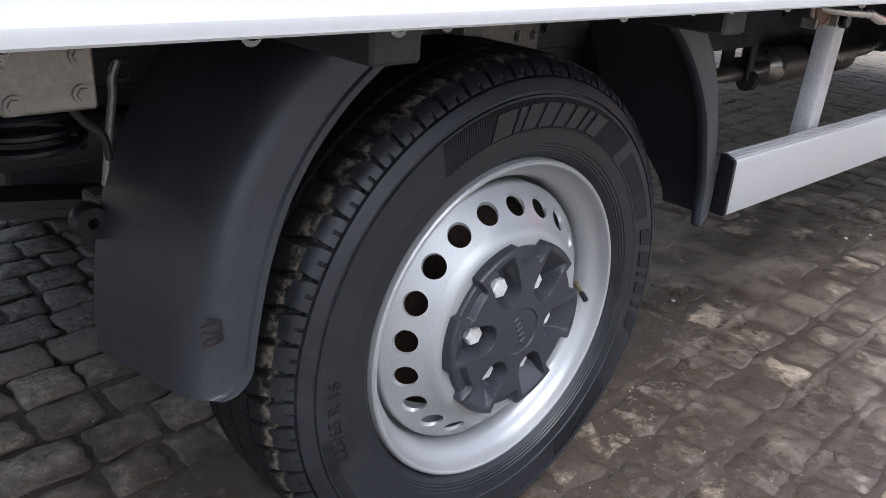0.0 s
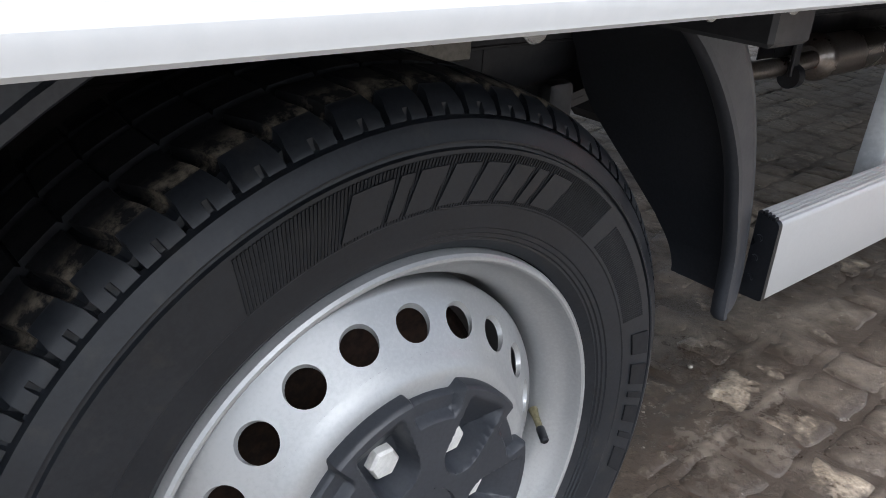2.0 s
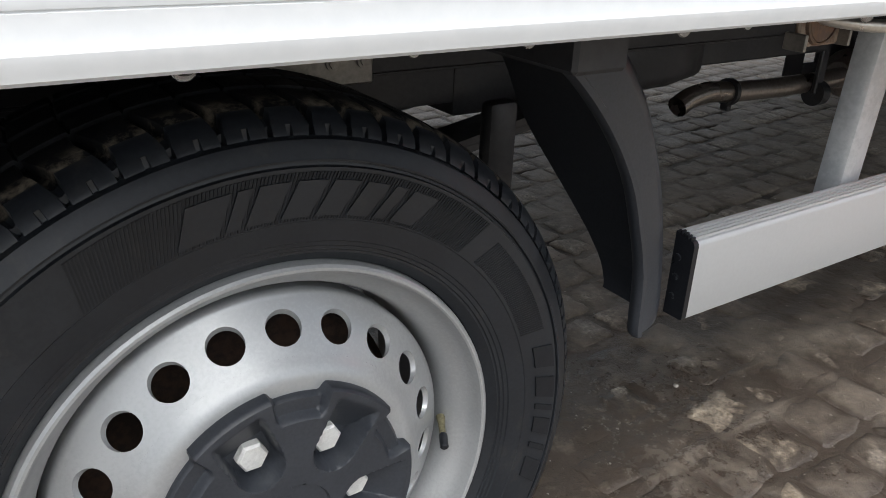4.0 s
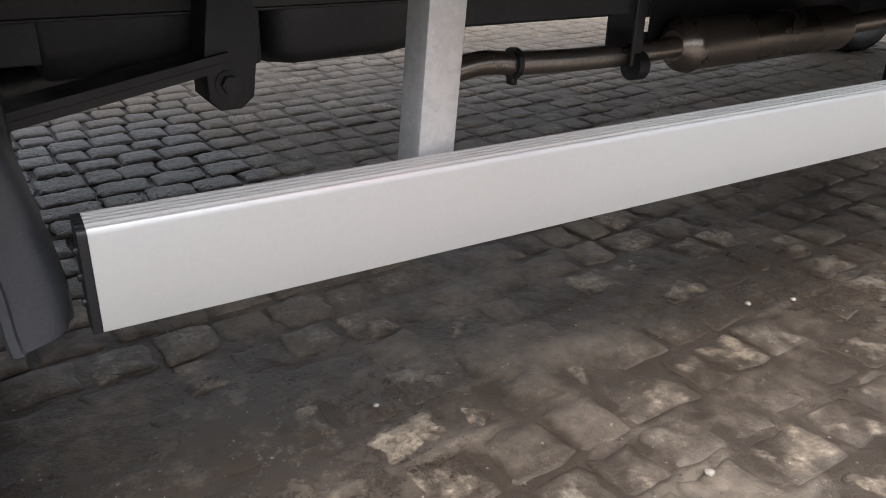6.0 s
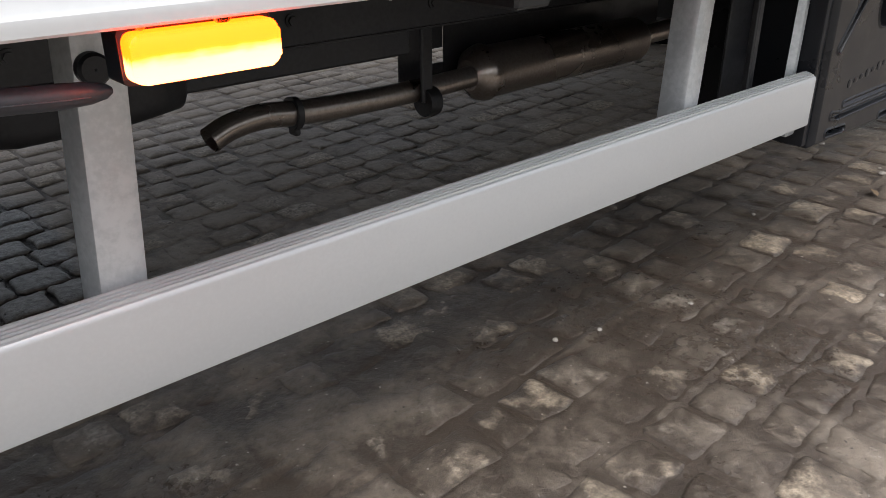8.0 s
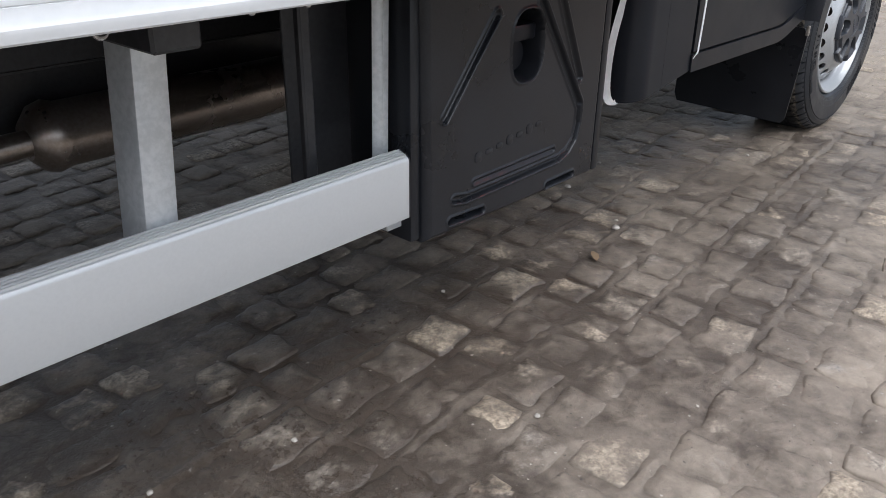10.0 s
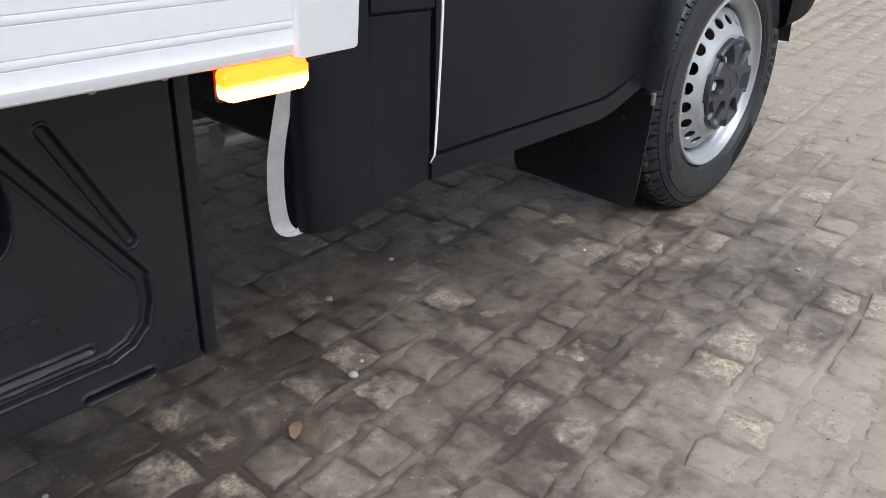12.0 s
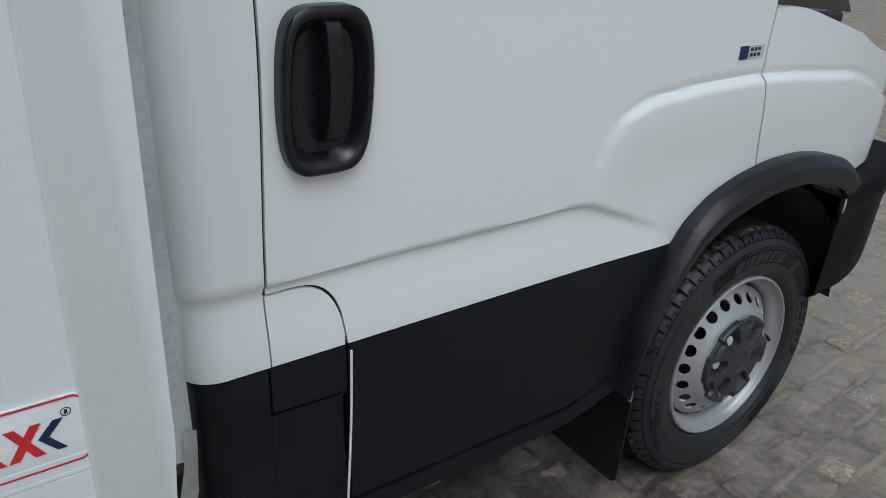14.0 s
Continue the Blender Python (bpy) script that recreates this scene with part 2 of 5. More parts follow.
def paving_material(name, piece, mud_from, mud_to):
    """Granite under a film of mud that lies across stones and joints alike, worn bare in patches."""
    m = bpy.data.materials.new(name)
    m.use_nodes = True
    n, ln = m.node_tree.nodes, m.node_tree.links
    p = n["Principled BSDF"]
    geo = n.new("ShaderNodeNewGeometry")

    def tex(scale, detail, rough_):
        x = n.new("ShaderNodeTexNoise")
        x.inputs["Scale"].default_value, x.inputs["Detail"].default_value, x.inputs["Roughness"].default_value = scale, detail, rough_
        ln.new(geo.outputs["Position"], x.inputs["Vector"])
        return x.outputs["Fac"]

    def span(src, a, b, lo=0.0, hi=1.0):
        r = n.new("ShaderNodeMapRange")
        for key, v in (("From Min", a), ("From Max", b), ("To Min", lo), ("To Max", hi)):
            r.inputs[key].default_value = v
        ln.new(src, r.inputs["Value"])
        return r.outputs[0]

    def mix(fac, a, b):
        x = n.new("ShaderNodeMix")
        x.data_type = "RGBA"
        ln.new(fac, x.inputs["Factor"])
        for key, v in (("A", a), ("B", b)):
            if isinstance(v, tuple):
                x.inputs[key].default_value = (*v, 1)
            else:
                ln.new(v, x.inputs[key])
        return x.outputs["Result"]

    def sum_of(a, ka, b):
        x = n.new("ShaderNodeMath")
        x.operation = "MULTIPLY_ADD"
        ln.new(a, x.inputs[0])
        x.inputs[1].default_value = ka
        ln.new(b, x.inputs[2])
        return x.outputs[0]

    def times(a, b):
        x = n.new("ShaderNodeMath")
        x.operation = "MULTIPLY"
        ln.new(a, x.inputs[0])
        ln.new(b, x.inputs[1])
        return x.outputs[0]

    fine, grain, worn, lumps, soft = tex(62, 7, 0.66), tex(310, 3, 0.6), tex(11, 8, 0.66), tex(38, 8, 0.70), tex(7.5, 5, 0.52)
    place = n.new("ShaderNodeSeparateXYZ")
    ln.new(geo.outputs["Position"], place.inputs[0])
    src = n.new("ShaderNodeObjectInfo").outputs["Random"] if piece == "object" else geo.outputs["Random Per Island"]
    # bare granite: speckled, some stones greyer, some tan
    stone = mix(span(sum_of(tex(150, 5, 0.62), 0.9, fine), 0.78, 1.12), (0.155, 0.129, 0.102), (0.45, 0.385, 0.305))
    hue = n.new("ShaderNodeHueSaturation")
    ln.new(span(src, 0, 1, 0.45, 1.20), hue.inputs["Saturation"])
    ln.new(span(src, 0, 1, 0.84, 1.14), hue.inputs["Value"])
    ln.new(stone, hue.inputs["Color"])
    # mud damp from rain off the box edge, with the truck's shade painted in
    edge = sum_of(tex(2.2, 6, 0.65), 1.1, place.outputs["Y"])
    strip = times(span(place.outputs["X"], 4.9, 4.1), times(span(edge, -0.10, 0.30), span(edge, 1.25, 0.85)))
    mud_tone = sum_of(strip, -0.42, span(tex(1.3, 5, 0.6), 0.0, 1.0, 0.36, 0.86))
    # the mud gets paler and rougher towards the front of the truck
    mud_tone = sum_of(span(sum_of(tex(0.9, 4, 0.6), 0.8, place.outputs["X"]), 2.4, 4.4), 0.17, mud_tone)
    # and the ground is darker and glossier round the rear wheel
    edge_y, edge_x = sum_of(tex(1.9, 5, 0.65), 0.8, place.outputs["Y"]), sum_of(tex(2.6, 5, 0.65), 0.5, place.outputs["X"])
    rear_zone = times(times(span(edge_y, -0.9, -0.3), span(edge_y, 2.8, 2.2)), times(span(edge_x, 1.15, 0.72), span(edge_x, -2.2, -1.4)))
    mud_tone = sum_of(rear_zone, -0.09, mud_tone)
    # mud that stands proud of the stones dries paler
    clay = sum_of(lumps, 0.85, sum_of(place.outputs["Z"], 34.0, span(soft, 0.0, 1.0, 0.12, 0.88)))
    mud = mix(span(sum_of(mud_tone, 1.0, clay), 1.06, 1.64), (0.068, 0.0525, 0.040), (0.302, 0.254, 0.202))
    # crumbs of every size lie in the mud, pale and dark
    warp = n.new("ShaderNodeVectorMath")
    warp.operation = "MULTIPLY_ADD"
    rough_noise = n.new("ShaderNodeTexNoise")
    rough_noise.inputs["Scale"].default_value = 240
    ln.new(geo.outputs["Position"], rough_noise.inputs["Vector"])
    ln.new(rough_noise.outputs["Color"], warp.inputs[0])
    warp.inputs[1].default_value = (0.007, 0.007, 0.007)
    ln.new(geo.outputs["Position"], warp.inputs[2])
    grit = n.new("ShaderNodeTexVoronoi")
    grit.inputs["Scale"].default_value = 150
    ln.new(warp.outputs[0], grit.inputs["Vector"])
    shade = n.new("ShaderNodeSeparateColor")
    ln.new(grit.outputs["Color"], shade.inputs["Color"])
    size = span(shade.outputs[2], 0, 1, -0.26, 0.02)
    pale = times(span(shade.outputs[0], 0.945, 0.965), span(sum_of(size, -1.0, grit.outputs["Distance"]), 0.42, 0.30))
    black = times(span(shade.outputs[1], 0.93, 0.96), span(sum_of(size, -1.0, grit.outputs["Distance"]), 0.42, 0.30))
    mud = mix(times(pale, span(lumps, 0.42, 0.56)), mud, (0.42, 0.385, 0.335))
    mud = mix(times(black, span(lumps, 0.62, 0.46)), mud, (0.050, 0.043, 0.037))
    # feet and wheels have worn the mud off the higher stones, in patches with soft edges
    high = sum_of(place.outputs["Z"], 26.0, sum_of(src, 0.26, sum_of(lumps, 0.34, worn)))
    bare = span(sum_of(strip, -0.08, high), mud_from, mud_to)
    # under the truck, behind the rear wheel, the stones lie clean, darker and glossier
    clean_zone = times(span(sum_of(tex(3.0, 6, 0.7), -0.6, place.outputs["Y"]), 0.46, 0.60), span(sum_of(tex(2.5, 7, 0.7), 0.5, place.outputs["X"]), 1.36, 1.26))
    clean_zone = times(clean_zone, times(span(place.outputs["Y"], 2.3, 1.9), span(place.outputs["X"], -2.2, -1.6)))
    film = n.new("ShaderNodeMath")
    film.operation = "MAXIMUM"
    ln.new(bare, film.inputs[0])
    ln.new(span(clean_zone, 0, 1, 0.0, 0.85), film.inputs[1])
    low = span(sum_of(lumps, -0.010, place.outputs["Z"]), -0.0125, -0.0075)
    shown = times(film.outputs[0], low)
    clean = mix(span(clean_zone, 0, 1, 0.0, 0.80), hue.outputs[0], mix(span(fine, 0.40, 0.62), (0.040, 0.039, 0.038), (0.150, 0.146, 0.142)))
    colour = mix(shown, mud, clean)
    # old dirt deep in the open joints stays dark, damp and crumbly
    colour = mix(span(sum_of(lumps, -0.010, place.outputs["Z"]), -0.0112, -0.0140, 0.0, 0.85), colour, (0.048, 0.039, 0.031))
    colour = mix(span(grain, 0.70, 0.78, 0.0, 0.35), colour, (0.46, 0.42, 0.37))
    colour = mix(span(grain, 0.22, 0.30, 0.45, 0.0), colour, (0.05, 0.043, 0.037))
    ln.new(colour, p.inputs["Base Color"])
    ln.new(span(sum_of(clean_zone, -0.35, sum_of(lumps, 0.35, mud_tone)), 0.30, 0.82, 0.26, 0.72), p.inputs["Roughness"])
    relief = sum_of(grain, 0.16, sum_of(lumps, 1.0, sum_of(fine, 0.60, soft)))
    relief = sum_of(pale, 0.35, sum_of(times(clean_zone, sum_of(lumps, 0.8, fine)), 1.3, relief))
    bump = n.new("ShaderNodeBump")
    bump.inputs["Strength"].default_value, bump.inputs["Distance"].default_value = 0.70, 0.0065
    ln.new(relief, bump.inputs["Height"])
    ln.new(bump.outputs[0], p.inputs["Normal"])
    return m


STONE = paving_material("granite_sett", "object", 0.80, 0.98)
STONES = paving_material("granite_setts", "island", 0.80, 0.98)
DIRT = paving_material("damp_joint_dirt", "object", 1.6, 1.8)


# ---- mesh helpers ----
def link(name, bm, mat, parent=None, label="", smooth=35):
    """One mesh object from a bmesh, under a thing or a part."""
    bmesh.ops.recalc_face_normals(bm, faces=bm.faces)
    me = bpy.data.meshes.new(name)
    bm.to_mesh(me)
    bm.free()
    me.materials.append(mat)
    if smooth:
        me.polygons.foreach_set("use_smooth", [True] * len(me.polygons))
        me.set_sharp_from_angle(angle=radians(smooth))
    ob = new(name, me)
    ob.parent = parent
    if label:
        ob["label"] = label
    return ob


part = link


def add_box(bm, lo, hi, bevel=0.0, segments=2):
    (x0, y0, z0), (x1, y1, z1) = lo, hi
    v = [bm.verts.new((x, y, z)) for x in (x0, x1) for y in (y0, y1) for z in (z0, z1)]
    f = [(0, 1, 3, 2), (4, 6, 7, 5), (0, 4, 5, 1), (2, 3, 7, 6), (0, 2, 6, 4), (1, 5, 7, 3)]
    faces = [bm.faces.new([v[i] for i in q]) for q in f]
    if bevel:
        edges = list({e for fa in faces for e in fa.edges})
        bmesh.ops.bevel(bm, geom=edges, offset=bevel, segments=segments, affect="EDGES", profile=0.5)
    return bm


def box(lo, hi, bevel=0.0, segments=2):
    return add_box(bmesh.new(), lo, hi, bevel, segments)


def add_loops(bm, loops, closed=False, cap=False):
    """Quads between rings of points; closed: the rings close on themselves."""
    rings = [[bm.verts.new(p) for p in ring] for ring in loops]
    n = len(rings[0])
    for a, b in zip(rings, rings[1:]):
        for i in range(n if closed else n - 1):
            j = (i + 1) % n
            bm.faces.new((a[i], a[j], b[j], b[i]))
    if cap:
        bm.faces.new(rings[0])
        bm.faces.new(rings[-1][::-1])
    return rings


def sweep_x(profile, xs, z_of=None, cap=False, closed=False):
    """A profile of (y, z) drawn along x."""
    bm = bmesh.new()
    add_loops(bm, [[(x, y, z) for y, z in profile] for x in xs], closed=closed, cap=cap)
    return bm


def revolve(profile, n=96, a0=0.0, a1=360.0):
    """A profile of (radius, y) turned round the y axis."""
    bm = bmesh.new()
    full = abs(a1 - a0) >= 360
    steps = n if full else n + 1
    rows = []
    for i in range(steps):
        a = radians(a0 + (a1 - a0) * i / n)
        rows.append([bm.verts.new((r * math.cos(a), y, r * math.sin(a))) for r, y in profile])
    for i in range(n):
        a, b = rows[i], rows[(i + 1) % steps]
        for j in range(len(profile) - 1):
            bm.faces.new((a[j], a[j + 1], b[j + 1], b[j]))
    return bm


def add_tube(bm, points, radius, n=14, cap=True):
    pts = [Vector(p) for p in points]
    radii = radius if isinstance(radius, (list, tuple)) else [radius] * len(pts)
    rings = []
    side = None
    for i, p in enumerate(pts):
        d = (pts[min(i + 1, len(pts) - 1)] - pts[max(i - 1, 0)]).normalized()
        if side is None:
            side = d.cross(Vector((0, 0, 1)) if abs(d.z) < 0.9 else Vector((1, 0, 0))).normalized()
        side = (side - d * side.dot(d)).normalized()
        up = side.cross(d)
        rings.append([p + radii[i] * (side * math.cos(2 * math.pi * k / n) + up * math.sin(2 * math.pi * k / n)) for k in range(n)])
    add_loops(bm, rings, closed=True, cap=cap)
    return bm


def tube(points, radius, n=14, cap=True):
    return add_tube(bmesh.new(), points, radius, n, cap)


def curve_points(points, steps=8):
    """A smooth line through points (Catmull-Rom)."""
    p = [Vector(q) for q in points]
    p = [p[0] * 2 - p[1]] + p + [p[-1] * 2 - p[-2]]
    out = []
    for i in range(1, len(p) - 2):
        for s in range(steps):
            t = s / steps
            out.append(0.5 * (2 * p[i] + (p[i + 1] - p[i - 1]) * t + (2 * p[i - 1] - 5 * p[i] + 4 * p[i + 1] - p[i + 2]) * t * t
                              + (3 * p[i] - p[i - 1] - 3 * p[i + 1] + p[i + 2]) * t ** 3))
    out.append(p[-2])
    return out


def add_prism(bm, outline, y0, y1, bevel=0.0, axis="y"):
    """An outline of (x, z) given thickness along y (or of (y, z) along x)."""
    def at(u, v, d):
        return (u, d, v) if axis == "y" else (d, u, v)
    a = [bm.verts.new(at(u, v, y0)) for u, v in outline]
    b = [bm.verts.new(at(u, v, y1)) for u, v in outline]
    n = len(outline)
    top = bm.faces.new(a)
    bm.faces.new(b[::-1])
    for i in range(n):
        bm.faces.new((a[i], b[i], b[(i + 1) % n], a[(i + 1) % n]))
    if bevel:
        bmesh.ops.bevel(bm, geom=list(top.edges), offset=bevel, segments=2, affect="EDGES", profile=0.5)
    return bm


def prism(outline, y0, y1, bevel=0.0, axis="y"):
    return add_prism(bmesh.new(), outline, y0, y1, bevel, axis)


def add_bolt(bm, at, radius=0.012, height=0.008, axis="y", sides=6):
    """A hexagon head on a washer, facing -y (or the axis given)."""
    x, y, z = at
    for r, d0, d1, n in ((radius * 1.45, 0.0, 0.0025, 20), (radius, 0.0025, height, sides)):
        ring0 = [(r * math.cos(2 * math.pi * k / n), r * math.sin(2 * math.pi * k / n)) for k in range(n)]
        if axis == "y":
            loops = [[(x + u, y - d, z + v) for u, v in ring0] for d in (d0, d1)]
        else:
            loops = [[(x - d, y + u, z + v) for u, v in ring0] for d in (d0, d1)]
        add_loops(bm, loops, closed=True, cap=True)
    return bm


def rounded(w, h, r, n=5):
    """A rounded rectangle about the origin."""
    out = []
    for cx, cy, a in ((w / 2 - r, h / 2 - r, 0), (-w / 2 + r, h / 2 - r, 90), (-w / 2 + r, -h / 2 + r, 180), (w / 2 - r, -h / 2 + r, 270)):
        for i in range(n + 1):
            b = radians(a + 90 * i / n)
            out.append((cx + r * math.cos(b), cy + r * math.sin(b)))
    return out


def between(table, a):
    """A value read from a table of (place, value), straight between its rows."""
    if a <= table[0][0]:
        return table[0][1]
    for (a0, v0), (a1, v1) in zip(table, table[1:]):
        if a <= a1:
            return v0 + (v1 - v0) * (a - a0) / (a1 - a0)
    return table[-1][1]


def text_mesh(words, size, depth):
    """Letters of the built-in font as a mesh lying in x and z, centred, proud of y = 0 towards -y."""
    cu = bpy.data.curves.new("words", "FONT")
    cu.body, cu.size, cu.extrude, cu.align_x, cu.align_y = words, size, depth / 2, "CENTER", "CENTER"
    cu.resolution_u = 3
    ob = new("words", cu)
    me = bpy.data.meshes.new_from_object(ob.evaluated_get(bpy.context.evaluated_depsgraph_get()))
    bpy.data.objects.remove(ob)
    bm = bmesh.new()
    bm.from_mesh(me)
    bpy.data.meshes.remove(me)
    for v in bm.verts:
        x, y, z = v.co
        v.co = (x, -depth / 2 - z, y)
    return bm


# ---- the truck: built level, then set nose-down by its rake ----
RAKE = math.atan(0.0214)
CS, SN = math.cos(RAKE), math.sin(RAKE)
truck = new("truck")
tagged(truck, "white box-bodied light truck with black lower trim, parked on setts", "truck")
truck.matrix_basis = pose(0, 0, 0, 0, math.degrees(RAKE), 0)


def lv(x, z):
    """From a place in the world to the level truck: x, z."""
    return x * CS - z * SN, x * SN + z * CS


def P(x, y, z):
    u, w = lv(x, z)
    return Vector((u, y, w))


YC = 0.87          # middle line of the truck
WB = 4.13          # wheelbase


# ---- wheels ----
def tyre_bm():
    """Carcass with tread blocks: a profile turned round the y axis, cut by narrow cross slots through the shoulder."""
    wall = [(0.2235, 0.012), (0.2235, 0.004), (0.228, 0.0), (0.2325, -0.0045), (0.2345, -0.0045), (0.2355, -0.0062), (0.2385, -0.0064), (0.2395, -0.0080), (0.243, -0.0084), (0.2438, -0.0098),
            (0.252, -0.0112), (0.2615, -0.0124), (0.2625, -0.0134), (0.284, -0.0136), (0.3035, -0.0128), (0.3045, -0.0098), (0.3068, -0.0092),
            (0.3076, -0.0118), (0.3092, -0.0122), (0.3105, -0.0114), (0.3165, -0.0088), (0.3225, -0.0052), (0.3232, -0.0012)]
    crown = [(0.3245, 0.0006), (0.3252, -0.0030), (0.3275, -0.0020), (0.3325, 0.0022), (0.3334, 0.0030), (0.3385, 0.0085), (0.3425, 0.0155), (0.3445, 0.0215), (0.3462, 0.031), (0.3474, 0.042), (0.348, 0.0525),
             (0.3405, 0.054), (0.3405, 0.0605), (0.3483, 0.062), (0.349, 0.096), (0.3415, 0.0975), (0.3415, 0.104), (0.349, 0.1055), (0.349, 0.138), (0.3415, 0.1395), (0.3415, 0.146),
             (0.348, 0.1475), (0.3465, 0.170), (0.342, 0.186), (0.331, 0.200)]
    prof = wall + crown + [(0.312, 0.210), (0.28, 0.2135), (0.25, 0.208), (0.2235, 0.196)]
    first, last = len(wall), len(wall) + len(crown)
    pitches, phase = 61, 0.12
    cuts = (0.0, 0.03, 0.10, 0.16, 0.19, 0.36, 0.535, 0.555, 0.655, 0.675, 0.84)
    bm = bmesh.new()
    rows = []
    for k in range(pitches):
        stretch = 0.10 * math.sin(k * 2 * math.pi * 7 / pitches)            # uneven pitch, as road tyres have
        for c in cuts:
            row = []
            for j, (r, y) in enumerate(prof):
                skew = 0.30 * smooth01((y - 0.004) / 0.045) if y < 0.11 else 0.30 - 0.30 * (y - 0.11) / 0.09
                if j < first:
                    skew = 0.0
                elif c < 0.2:                        # slots open wide over the shoulder and close towards the wall
                    skew += (c - 0.095) * (0.9 * smooth01((y - 0.001) / 0.012) * (1 - smooth01((y - 0.034) / 0.018)) - 0.25)
                a = 2 * math.pi * (k + c + phase + skew + stretch) / pitches
                rr, yy = r, y
                slot = 0.02 < c < 0.17
                if first < j < last and slot and (y < 0.053 or y > 0.1475):
                    deep = 0.0095 * smooth01((r - 0.3245) / 0.004) if y < 0.05 else 0.0075
                    if y < 0.05 and j - first < 5:
                        yy = y + 0.0045
                    rr = r - deep * (1.0 if 0.05 < c < 0.13 else 0.86)
                elif 0.54 < c < 0.67 and first <= j - 1 < first + 2:
                    rr, yy = r - 0.0012, y + 0.0042
                elif first < j < last and 0.05 < c < 0.13 and r > 0.343:
                    rr = r - 0.0035
                z = rr * math.sin(a)
                if z < -0.3265:                      # flattened where it carries the load
                    z = -0.3265 - (-0.3265 - z) * 0.06
                row.append(bm.verts.new((rr * math.cos(a), yy, z)))
            rows.append(row)
    for i in range(len(rows)):
        a, b = rows[i], rows[(i + 1) % len(rows)]
        for j in range(len(prof) - 1):
            f = bm.faces.new((a[j], a[j + 1], b[j + 1], b[j]))
            if first + 6 <= j < last:
                f.material_index = 1
    return bm


def ring_blocks(angles, r0, r1, slant, y, depth):
    """Raised slanting blocks standing on the side wall, as moulded lettering of which only the weight shows."""
    bm = bmesh.new()
    for a0, a1 in angles:
        n = max(2, int(abs(a1 - a0) / 2.5))
        seq = [a0 + (a1 - a0) * i / n for i in range(n + 1)]
        loops = []
        for d in (0.002, -depth):
            ring = []
            for r, s in ((r0, 0.0), (r1, slant)):
                for a in (seq if r == r0 else seq[::-1]):
                    b = radians(a + s)
                    ring.append((r * math.cos(b), y + d, r * math.sin(b)))
            loops.append(ring)
        add_loops(bm, loops, closed=True, cap=True)
    return bm


def ribbed_field(a0, a1, r0, r1, slant, y):
    """The finely ribbed ground behind raised lettering."""
    n = int(abs(a1 - a0) / 0.55)
    step = (a1 - a0) / n
    return ring_blocks([(a0 + step * i, a0 + step * (i + 0.55)) for i in range(n)], r0, r1, slant, y, 0.0005)


def bent_words(words, size, radius, middle, y, depth):
    """Letters bent round the wheel, reading clockwise with their feet towards the hub."""
    bm = text_mesh(words, size, depth)
    for v in bm.verts:
        x, d, z = v.co
        a = radians(middle) - x / radius
        v.co = ((radius + z) * math.cos(a), y + d, (radius + z) * math.sin(a))
    return bm


def disc_bm():
    """The pressed wheel disc: a conical outer wall with twenty round holes and a rounded crown under the cap."""
    bm = bmesh.new()
    holes, wall = 20, ((0.1778, 0.0315), (0.1392, 0.0015))
    def on(a, v):
        (r0, y0), (r1, y1) = wall
        return ((r0 + (r1 - r0) * v) * math.cos(a), y0 + (y1 - y0) * v, (r0 + (r1 - r0) * v) * math.sin(a))
    half = math.pi / holes
    length = math.hypot(wall[0][0] - wall[1][0], wall[0][1] - wall[1][1])
    rad, mid, n = 0.0158, 0.50, 32
    lens = []
    for k in range(holes):
        ac = 2 * math.pi * k / holes + radians(12.3)
        inner, outer, deep = [], [], []
        for i in range(n):
            b = 2 * math.pi * i / n
            cu, cv = math.cos(b), math.sin(b)
            inner.append(on(ac + rad * cu / 0.1585, mid + rad * cv / length))
            m = max(abs(cu), abs(cv))
            outer.append(on(ac + half * cu / m, 0.5 + 0.5 * cv / m))
            p = Vector(inner[-1])
            c = Vector((0, p.y, 0))
            deep.append(tuple(p + (c - p).normalized() * 0.005 + Vector((0, 0.0015, 0))))
        add_loops(bm, [outer, inner, deep], closed=True)
    prof = [(0.1392, 0.0015), (0.1362, -0.0012), (0.1334, -0.0040), (0.1300, -0.0066), (0.1265, -0.0088), (0.1225, -0.0098), (0.118, -0.0102), (0.1125, -0.0102), (0.109, 0.0), (0.02, 0.0)]
    back = [(0.1840, 0.060), (0.1842, 0.0410), (0.1838, 0.0370), (0.1820, 0.0342), (0.1800, 0.0331), (0.1778, 0.0315)]
    for pr in (prof, back):
        rows = []
        for i in range(120):
            a = 2 * math.pi * i / 120 + radians(12.3) - half
            rows.append([bm.verts.new((r * math.cos(a), y, r * math.sin(a))) for r, y in pr])
        for i in range(120):
            a, b = rows[i], rows[(i + 1) % 120]
            for j in range(len(pr) - 1):
                bm.faces.new((a[j], a[j + 1], b[j + 1], b[j]))
    bmesh.ops.remove_doubles(bm, verts=bm.verts, dist=0.0002)
    return bm


LUGS = [54, 114, 174, 234, 294, 354]


def smooth01(t):
    t = max(0.0, min(1.0, t))
    return t * t * (3 - 2 * t)


